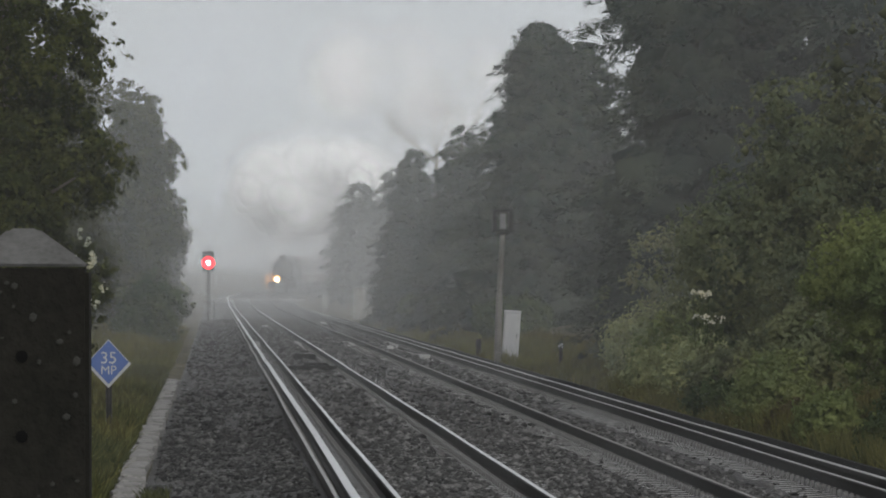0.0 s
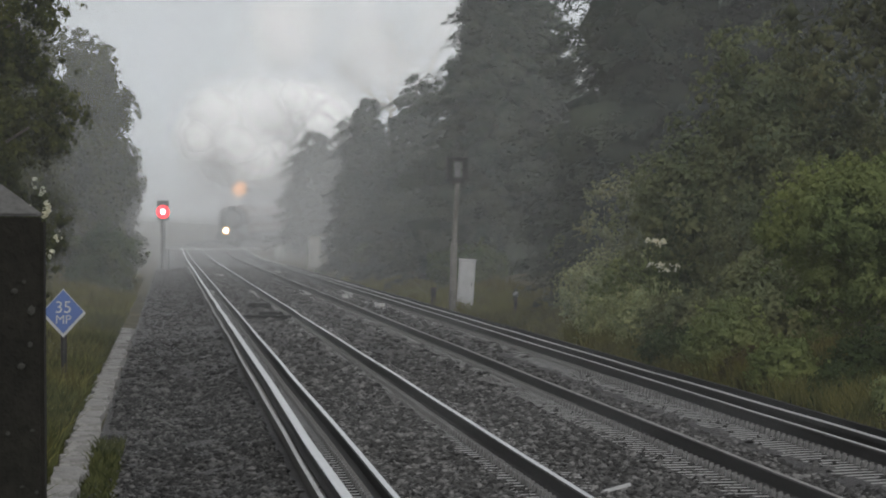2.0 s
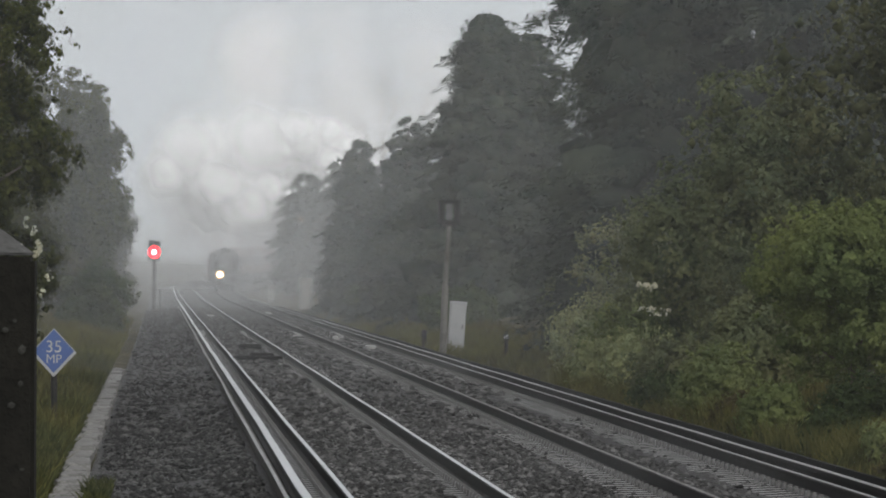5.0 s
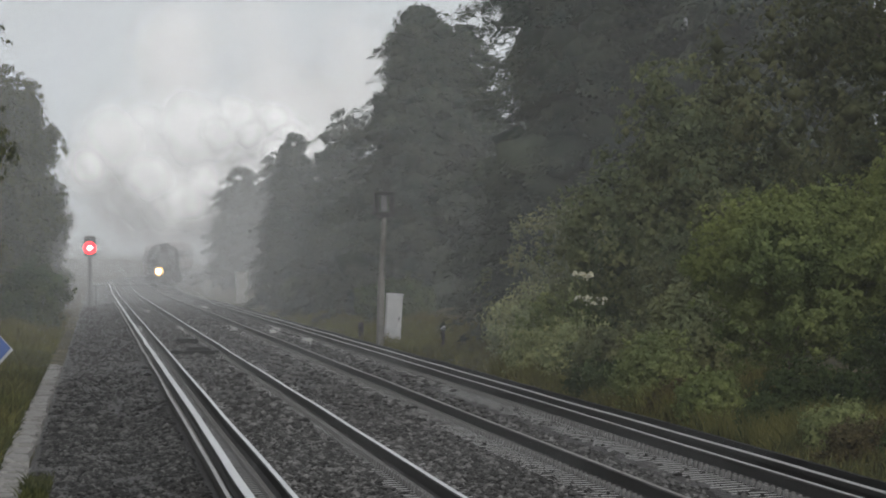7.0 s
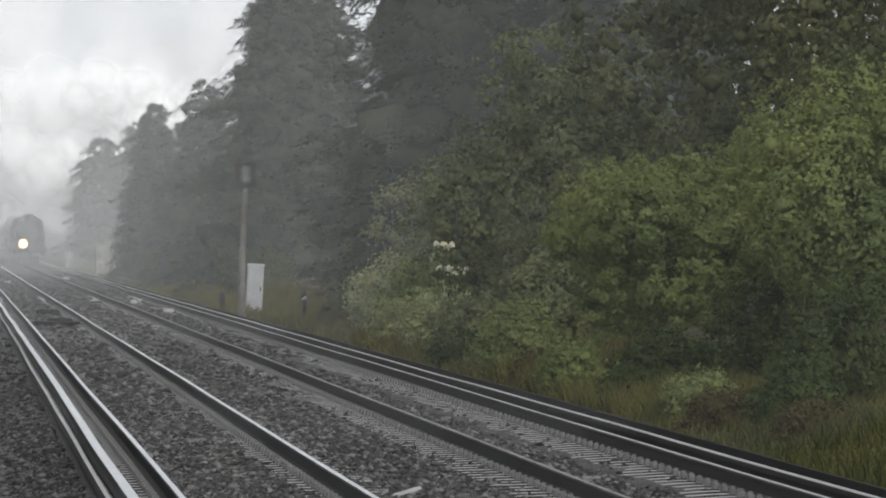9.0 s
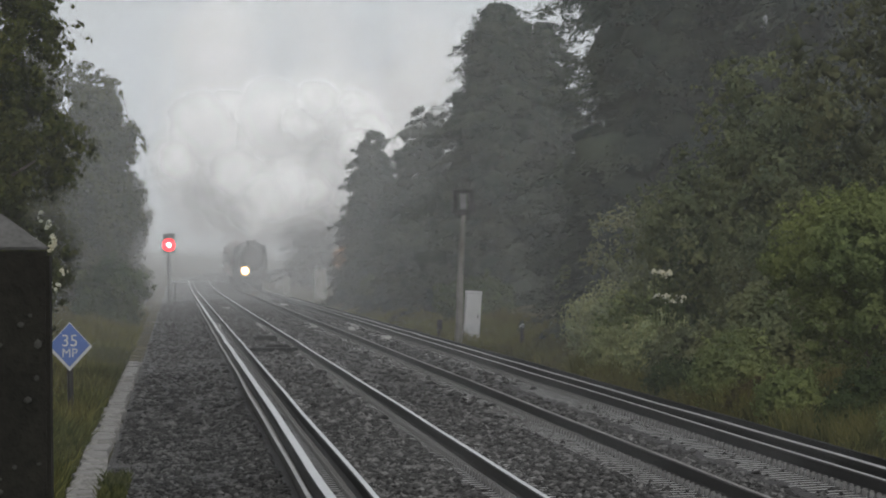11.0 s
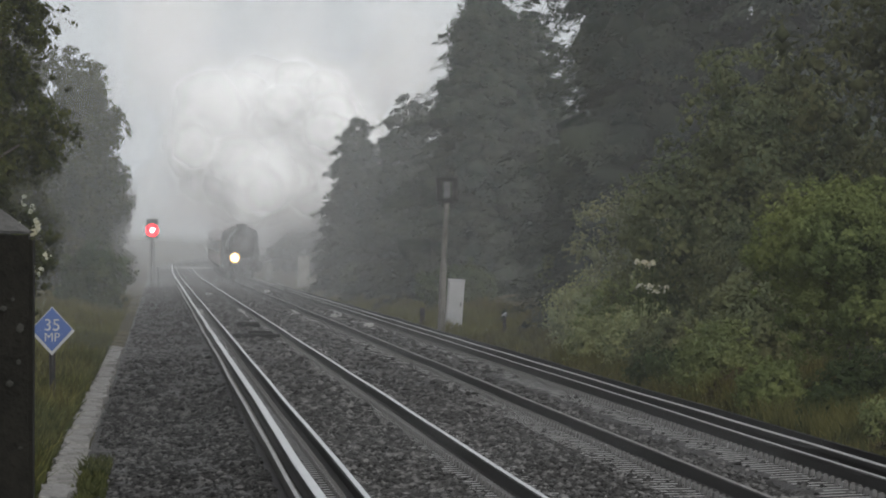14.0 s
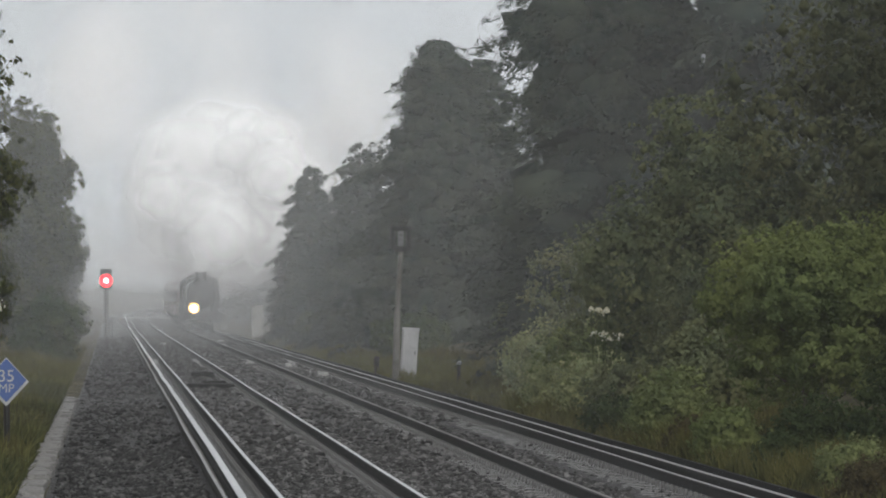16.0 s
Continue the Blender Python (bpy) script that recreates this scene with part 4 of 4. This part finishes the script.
def build_flowers():
    rng = np.random.default_rng(3)
    for x, y, z, n, sx, sz, label in ((9.63, 134.0, 1.86, 420, 0.13, 0.05, "flat cream flower heads above the bushes"), (9.6, 133.6, 1.4, 110, 0.12, 0.04, "flat cream flower heads above the bushes"), (9.88, 133.6, 1.34, 110, 0.16, 0.04, "flat cream flower heads above the bushes"), (-2.3, 124.2, 2.42, 900, 0.22, 0.6, "hanging cream blossom on the tree")):
        t = thing("blossom", label, "flowers", "cream flowers", (x, y, z))
        lumps = [(rng.uniform(-sx, sx) * 1.4, rng.uniform(-0.3, 0.1), rng.uniform(-sz, sz) * 1.3, 0.05, 0.05, 0.03 if sz < 0.1 else 0.1) for _ in range(9)]
        put("petals", leaf_mesh("petals", lumps, n, 0.04, PETAL, int(x * 10) + 100, 0, 0.6, 6, 0.55, 0.12), t)["kind"] = "stuff"
        bm = B()
        for l in lumps:
            tube(bm, (l[0] * 0.6, 0.1, l[2] - (1.3 if sz < 0.1 else 0.25)), (l[0], l[1], l[2]), 0.008, 0.004, 5)
        part("stem", bm, UNDER, t)["kind"] = "stuff"


build_flowers()


def build_dead_tree():
    x, y = 24.2, 739.0
    t = thing("dead_tree", "tall bare dead tree with bleached branches", "tree", at=(x, y, ground_z(x, y) - 0.1))
    rng = random.Random(11)
    bm = B()
    tube(bm, (0, 0, -0.3), (0.1, 0, 14.6), 0.42, 0.2, 9)
    part("trunk", bm, DEAD, t)
    for d, length in (((-1.3, 0, 1.0), 4.6), ((-0.3, 0.2, 1.1), 4.6), ((0.25, -0.2, 1.2), 5.0), ((1.3, 0.1, 0.9), 4.6), ((-0.9, -0.1, 0.6), 3.6)):
        bm = B()
        limb_mesh(bm, rng, (0.08, 0, 14.3 - 1.0 * abs(d[0])), d, length * 1.25, 0.13, 2, 3, 0.3)
        part("limb", bm, DEAD, t)


build_dead_tree()


# ---------------------------------------------------------------- the train
def wheel_part(parent, x, y, r, w=0.14):
    s = 1 if x > 0 else -1
    bm = tube(B(), (x - s * w / 2, y, r), (x + s * w / 2, y, r), r, r, 24)
    wh = part("wheel", bm, BLACK, parent)
    tube_b = tube(B(), (x + s * w / 2, y, r), (x + s * (w / 2 + 0.05), y, r), r * 0.2, r * 0.18, 12)
    part("hub", tube_b, IRON, wh)


def build_locomotive():
    t = thing("steam_locomotive", "black steam locomotive with a bright headlamp, running through mist", "locomotive")
    part("buffer_beam", box(B(), -1.25, 1.25, 0.35, 0.5, 0.85, 1.3, 0.02), BLACK, t)
    for s in (-1, 1):
        b = part("buffer", tube(B(), (s * 0.87, -0.05, 1.06), (s * 0.87, 0.36, 1.06), 0.09, 0.13, 14), IRON, t)
        part("buffer_head", tube(B(), (s * 0.87, -0.1, 1.06), (s * 0.87, -0.05, 1.06), 0.23, 0.23, 20), IRON, b)
        part("cylinder", tube(B(), (s * 1.12, 1.0, 0.95), (s * 1.12, 2.3, 0.95), 0.4, 0.4, 20), BLACK, t)
        part("running_board", box(B(), min(s * 0.7, s * 1.36), max(s * 0.7, s * 1.36), 0.9, 10.2, 1.5, 1.56, 0.01), BLACK, t)
        bm = box(B(), s * 1.3 - 0.02, s * 1.3 + 0.02, 0.85, 3.1, 1.56, 3.3, 0.015)
        for v in bm.verts:
            if v.co.z > 3:
                v.co.x -= s * 0.16
        part("smoke_deflector", bm, BLACK, t)
        for y in (1.4, 3.3):
            wheel_part(t, s * 0.75, y, 0.46)
        for y in (5.0, 7.0, 9.0):
            wheel_part(t, s * 0.75, y, 0.93)
        part("coupling_rod", box(B(), s * 0.93 - 0.03, s * 0.93 + 0.03, 5.0, 9.0, 0.75, 0.87, 0.01), GALV, t)
    part("front_platform", box(B(), -1.3, 1.3, 0.5, 1.1, 1.22, 1.3, 0.01), BLACK, t)
    part("smokebox", tube(B(), (0, 1.1, 2.5), (0, 3.2, 2.5), 0.95, 0.95, 36), BLACK, t, "", True)
    door = part("smokebox_door", tube(B(), (0, 0.98, 2.5), (0, 1.1, 2.5), 0.55, 0.8, 32), BLACK, t)
    part("door_handle", tube(B(), (0, 0.9, 2.5), (0, 0.98, 2.5), 0.06, 0.06, 10), GALV, door)
    part("boiler", tube(B(), (0, 3.2, 2.5), (0, 8.2, 2.6), 0.88, 0.98, 36), BLACK, t, "", True)
    part("firebox", box(B(), -0.95, 0.95, 8.2, 10.2, 1.3, 3.6, 0.3), BLACK, t)
    ch = part("chimney", tube(B(), (0, 1.95, 3.35), (0, 1.95, 3.85), 0.33, 0.36, 20), BLACK, t)
    part("chimney_rim", tube(B(), (0, 1.95, 3.85), (0, 1.95, 3.96), 0.43, 0.43, 20), BLACK, ch)
    part("dome", tube(B(), (0, 5.6, 3.3), (0, 5.6, 3.8), 0.4, 0.25, 18), BLACK, t)
    part("frame", box(B(), -0.6, 0.6, 0.5, 12.0, 0.7, 1.5, 0.02), BLACK, t)
    bm = B()
    pts = [(-1.36, 1.5), (-1.36, 3.1), (-1.15, 3.5), (-0.6, 3.78), (0, 3.86), (0.6, 3.78), (1.15, 3.5), (1.36, 3.1), (1.36, 1.5)]
    f = [bm.verts.new((x, 10.2, z)) for x, z in pts]
    g = [bm.verts.new((x, 12.6, z)) for x, z in pts]
    bm.faces.new(f)
    bm.faces.new(g[::-1])
    for i in range(len(pts)):
        bm.faces.new((f[i], g[i], g[(i + 1) % len(pts)], f[(i + 1) % len(pts)]))
    cab = part("cab", bm, BLACK, t)
    for s in (-1, 1):
        part("cab_window", box(B(), s * 1.12 - 0.12, s * 1.12 + 0.12, 10.16, 10.196, 2.75, 3.25, 0.01), GLASS, cab)
    lamp = part("headlamp", tube(B(), (-0.5, 0.38, 1.55), (-0.5, 0.62, 1.55), 0.28, 0.22, 18), BLACK, t)
    # disc wider than the lamp paints its warm glare as emission
    part("glare_disc", tube(B(), (-0.5, 0.33, 1.55), (-0.5, 0.378, 1.55), 0.36, 0.32, 28), glow("headlamp_glare", (1.0, 0.55, 0.16), 2.6), lamp, "glowing warm disc for the glare round the lamp")
    part("lamp_core", tube(B(), (-0.5, 0.30, 1.55), (-0.5, 0.328, 1.55), 0.21, 0.21, 28), glow("headlamp_core", (1.0, 0.93, 0.72), 22.0), lamp, "bright white lamp core")
    t2 = thing("tender", "black coal tender coupled behind the locomotive", "tender")
    part("tank", box(B(), -1.32, 1.32, 0.3, 7.2, 1.15, 3.2, 0.08), BLACK, t2)
    bm = B()
    rng = random.Random(6)
    for i in range(60):
        bmesh.ops.create_icosphere(bm, subdivisions=1, radius=rng.uniform(0.15, 0.35), matrix=pose(rng.uniform(-0.9, 0.9), rng.uniform(0.8, 5), 3.2 + rng.uniform(0, 0.25)))
    part("coal", bm, IRON, t2, "heap of coal")
    part("frame", box(B(), -1.1, 1.1, 0.0, 7.4, 0.7, 1.15, 0.02), BLACK, t2)
    for s in (-1, 1):
        for y in (1.3, 3.6, 5.9):
            wheel_part(t2, s * 0.75, y, 0.6)
    return t, t2


def build_coach():
    t = thing("railway_coach", "dark maroon passenger coach with a rounded roof and large windows", "coach", "coaches of the train")
    bm = B()
    pts = [(-1.35, 1.0), (-1.4, 1.9), (-1.36, 2.9), (-1.2, 3.35), (-0.8, 3.66), (0, 3.82), (0.8, 3.66), (1.2, 3.35), (1.36, 2.9), (1.4, 1.9), (1.35, 1.0)]
    f = [bm.verts.new((x, 0.0, z)) for x, z in pts]
    g = [bm.verts.new((x, 19.6, z)) for x, z in pts]
    bm.faces.new(f)
    bm.faces.new(g[::-1])
    for i in range(len(pts)):
        bm.faces.new((f[i], g[i], g[(i + 1) % len(pts)], f[(i + 1) % len(pts)]))
    part("body", bm, COACH, t)
    part("underframe", box(B(), -1.1, 1.1, 0.2, 19.4, 0.7, 1.0, 0.02), IRON, t)
    part("gangway", box(B(), -0.5, 0.5, -0.3, 0.0, 1.1, 3.3, 0.03), IRON, t)
    for s in (-1, 1):
        for k in range(7):
            y = 1.9 + 2.35 * k
            part("window", box(B(), s * 1.395 - 0.02, s * 1.395 + 0.02, y, y + 1.5, 1.95, 2.8, 0.01), GLASS, t)
        for y in (2.2, 4.8, 14.8, 17.4):
            wheel_part(t, s * 0.75, y, 0.46)
    return t


LOCO, TENDER = build_locomotive()
COACHES = [build_coach()]
for k in range(5):
    COACHES.append(copy_thing(COACHES[0], pose(DOWN, 800 + 20 * k, 0)))


# ---------------------------------------------------------------- steam and smoke
def puff_mesh(seed, levels=3):
    """One billow with a cauliflower surface."""
    bm = B()
    bmesh.ops.create_icosphere(bm, subdivisions=levels, radius=1.0)
    off = Vector((seed * 7.1, seed * 3.3, -seed * 5.7))
    for v in bm.verts:
        p = v.co.copy()
        bump = 0.2 * (0.5 - abs(noise.noise(p * 1.5 + off)))
        v.co = p * (0.94 + bump + 0.06 * noise.noise(p * 0.9 - off))
    me = bpy.data.meshes.new("billow")
    bm.to_mesh(me)
    bm.free()
    me.shade_smooth()
    return me


STEAM = vapour("dense_steam", 0.68, 1.4, 0.36, 1.12, (0.99, 0.99, 0.995), 0.6)
HAZE = vapour("thin_steam", 0.24, 0.9, 0.1, 1.05, (0.99, 0.99, 0.99), 0.7)
# orange firelight is put into this steam as emission of its own
EMBER = vapour("orange_glowing_steam", 0.62, 2.2, 0.3, 1.0, (1.0, 0.42, 0.12), 0.7, 1.6)


def train_y(t):
    """Where the front of the locomotive is at t seconds."""
    return 685.5 - 14.75 * t


def rider(y):
    """Pose of a vehicle whose front stands y metres out on the far track."""
    a = Vector((DOWN + bend(y), y, rise(y)))
    b = Vector((DOWN + bend(y + 15), y + 15, rise(y + 15)))
    d = b - a
    return pose(a.x, a.y, a.z, math.degrees(math.atan2(d.z, d.y)), 0, -math.degrees(math.atan2(d.x, d.y)))


def make_puffs():
    """Billows as (object, path), each path a function of time."""
    rng = random.Random(31)
    out = []
    for mat, label, specs in ((STEAM, "dense white billow of steam above the locomotive", dense_specs(rng)), (HAZE, "thin drifting veil of steam over the line", thin_specs(rng))):
        shapes = []
        for k in range(4):
            me = puff_mesh(k + (0 if mat is STEAM else 9))
            me.materials.append(mat)
            shapes.append(me)
        for i, (r, path) in enumerate(specs):
            ob = put("steam_billow", shapes[i % 4])
            ob.scale = (r * 1.1, r * 0.75, r * 1.1)
            tagged(ob, label, "steam", "billows of steam")
            out.append((ob, path, rng.uniform(-1, 1)))
    return out


def drift(x0, z0, x1, z1, behind0, behind1):
    def path(t):
        u = t / 16.0
        return (x0 + (x1 - x0) * u, train_y(t) + behind0 + (behind1 - behind0) * u, z0 + (z1 - z0) * u)
    return path


def linger(x, z, y):
    """Smoke that drifts in from the side and then hangs almost still."""
    def path(t):
        u = smooth01(1.0, 8.0, t)
        return (x + 26 * (1 - u) - 0.1 * t, y + 0.2 * t, z + 0.05 * t)
    return path


def billow(ux, uz, behind0, behind1):
    """A place in the plume, which swells out and then draws together above the locomotive."""
    def path(t):
        u = t / 16.0
        swell = 4 * u * (1 - u)
        wide, tall = 6.8 - 2.2 * u + 4.4 * swell ** 2, 3.2 + 1.4 * u + 0.9 * swell
        return (10.4 - 2.6 * u + wide * ux, train_y(t) + behind0 + (behind1 - behind0) * u, 12.0 - 2.3 * u + 0.4 * swell + tall * uz + 0.6 * ux)
    return path


def dense_specs(rng):
    specs = []
    for i in range(24):
        a, q = i * 2.4, math.sqrt((i + 0.5) / 24) * 0.9
        q *= 0.7 + 0.55 * rng.random()
        specs.append((rng.uniform(3.6, 6.0), billow(q * math.cos(a), q * math.sin(a), 14 + 16 * rng.random(), 14 + 26 * rng.random())))
    for i in range(15):
        a, q = rng.uniform(0, 6.28), math.sqrt(rng.uniform(0.1, 1))
        specs.append((rng.uniform(2.3, 3.8), billow(q * math.cos(a), q * math.sin(a), 7 + 12 * rng.random(), 7 + 16 * rng.random())))
    return specs


def thin_specs(rng):
    specs = []
    for i in range(24):
        a, q = rng.uniform(0, 6.28), math.sqrt(rng.uniform(0, 1))
        ux, uz = q * math.cos(a), q * math.sin(a)
        specs.append((rng.uniform(5.0, 8.5), drift(21 + 11 * ux, 23 + 5 * uz, 7 + 13 * ux, 15.5 + 8 * uz, 30 + 30 * rng.random(), 25 + 30 * rng.random())))
    # smoke left hanging far behind, spreading over the trees
    for i in range(9):
        q = rng.random()
        specs.append((rng.uniform(5.5, 7.5), linger(19 + 11 * i / 8.0, 15 + 6 * q, 712 + 24 * rng.random())))
    # the neck that rises from the chimney
    for i in range(7):
        u = i / 6.0
        specs.append((0.9 + 1.0 * u, drift(5.9 + 1.8 * u, 3.6 + 4.6 * u, 5.9 + 0.8 * u, 4.0 + 4.2 * u, 3 + 5 * u, 3 + 5 * u)))
    # low steam rolling beside the train
    for i in range(22):
        u = rng.random()
        specs.append((rng.uniform(2.0, 3.6), drift(2 + 13 * u, 4.5 + 5 * rng.random(), -1 + 13 * u, 3.5 + 5 * rng.random(), 24 + 14 * rng.random(), 13 + 14 * rng.random())))
    return specs


PUFFS = make_puffs()


def build_embers():
    made = []
    for r, seed in ((1.45, 21), (0.7, 22)):
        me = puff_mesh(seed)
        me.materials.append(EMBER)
        ob = put("orange_glowing_steam", me)
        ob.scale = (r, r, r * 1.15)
        tagged(ob, "small billow of steam with an orange glow of its own", "steam", "firelit steam")
        made.append(ob)
    return made


EMBERS = build_embers()


# ---------------------------------------------------------------- sleepers, one by one
def build_sleepers(track, centre, count):
    bm = B()
    prof = [(-1.25, -0.17), (-0.9, -0.165), (-0.5, -0.172), (0, -0.2), (0.5, -0.172), (0.9, -0.165), (1.25, -0.17)]
    rows = []
    for y, dz in ((-0.155, -0.16), (-0.13, 0.0), (0.13, 0.0), (0.155, -0.16)):
        rows.append([bm.verts.new((x, y, z + dz)) for x, z in prof])
    for a, b in zip(rows, rows[1:]):
        for i in range(len(prof) - 1):
            bm.faces.new((a[i], a[i + 1], b[i + 1], b[i]))
    for k in (0, -1):
        bm.faces.new([r[k] for r in rows])
    bmesh.ops.recalc_face_normals(bm, faces=list(bm.faces))
    me = bpy.data.meshes.new("sleeper")
    bm.to_mesh(me)
    bm.free()
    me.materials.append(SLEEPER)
    me.materials.append(SIDE_SHADE)
    # sides darker than tops: shade of the gaps put into their colour
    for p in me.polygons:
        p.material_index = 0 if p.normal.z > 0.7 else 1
    for i in range(count):
        y = 46 + PITCH * i
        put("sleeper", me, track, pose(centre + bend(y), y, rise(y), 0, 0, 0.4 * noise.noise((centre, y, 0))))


def build_other_sleepers(track, centre):
    """Sleepers behind the eye and far out."""
    shapes = []
    for i in range(-116, 330):
        if not 0 <= i < 290:
            y = 46 + PITCH * i
            shapes.append(block(centre + bend(y) - 1.25, centre + bend(y) + 1.25, y - 0.155, y + 0.155, rise(y) - 0.34, rise(y) - 0.18, 0.02))
    solid_rows("sleeper_row", shapes, SLEEPER, track, "concrete sleepers")


for track, centre in ((TRACK_1, UP), (TRACK_2, DOWN)):
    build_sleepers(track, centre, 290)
    build_other_sleepers(track, centre)


# ---------------------------------------------------------------- what moves
def motions():
    beats = [float(k) for k in range(17)]
    walk(LOCO, [(t, rider(train_y(t))) for t in beats])
    walk(TENDER, [(t, rider(train_y(t) + 12.9)) for t in beats])
    for k, coach in enumerate(COACHES):
        walk(coach, [(t, rider(train_y(t) + 21.0 + 20.2 * k)) for t in beats])
    for ob, path, spin in PUFFS:
        walk(ob, [(t, pose(*path(t), 0, spin * 60 * t / 16.0, 0)) for t in beats[::2]])
    big, small = EMBERS
    fire = lambda t: (DOWN, train_y(t) + 9.2, 2.3)
    spot = lambda t, x, z: (x, train_y(t) + 6, z)
    walk(big, [(t, pose(*p, 0, 20 * t, 0)) for t, p in ((0, fire(0)), (1.85, fire(1.85)), (2.0, spot(2.0, 7.0, 6.2)), (2.1, spot(2.1, 7.3, 6.4)), (2.5, spot(2.5, 8.9, 7.3)), (3.0, spot(3.0, 11.0, 7.4)), (4.0, spot(4, 15.5, 6.5)),
               (9.0, spot(9, 14.5, 4.8)), (9.5, spot(9.5, 11.6, 4.6)), (10.0, spot(10, 10.3, 4.6)), (10.6, spot(10.6, 11.5, 3.0)), (11.5, spot(11.5, 14.5, 2.5)), (16, spot(16, 15, 3)))])
    walk(small, [(t, pose(*p, 0, 20 * t, 0)) for t, p in ((0, fire(0)), (1.95, fire(1.95)), (2.2, spot(2.2, 6.9, 5.6)), (3.0, spot(3.0, 8.6, 6.2)), (3.5, spot(3.5, 8.9, 6.3)), (4.2, spot(4.2, 10.6, 6.6)), (5.5, spot(5.5, 13.5, 7.4)),
                 (6.5, spot(6.5, 12.6, 7.6)), (7.0, spot(7.0, 11.9, 7.3)), (7.5, spot(7.5, 12.6, 7.0)), (8.5, spot(8.5, 14.5, 6)), (16, spot(16, 15, 3)))])


motions()
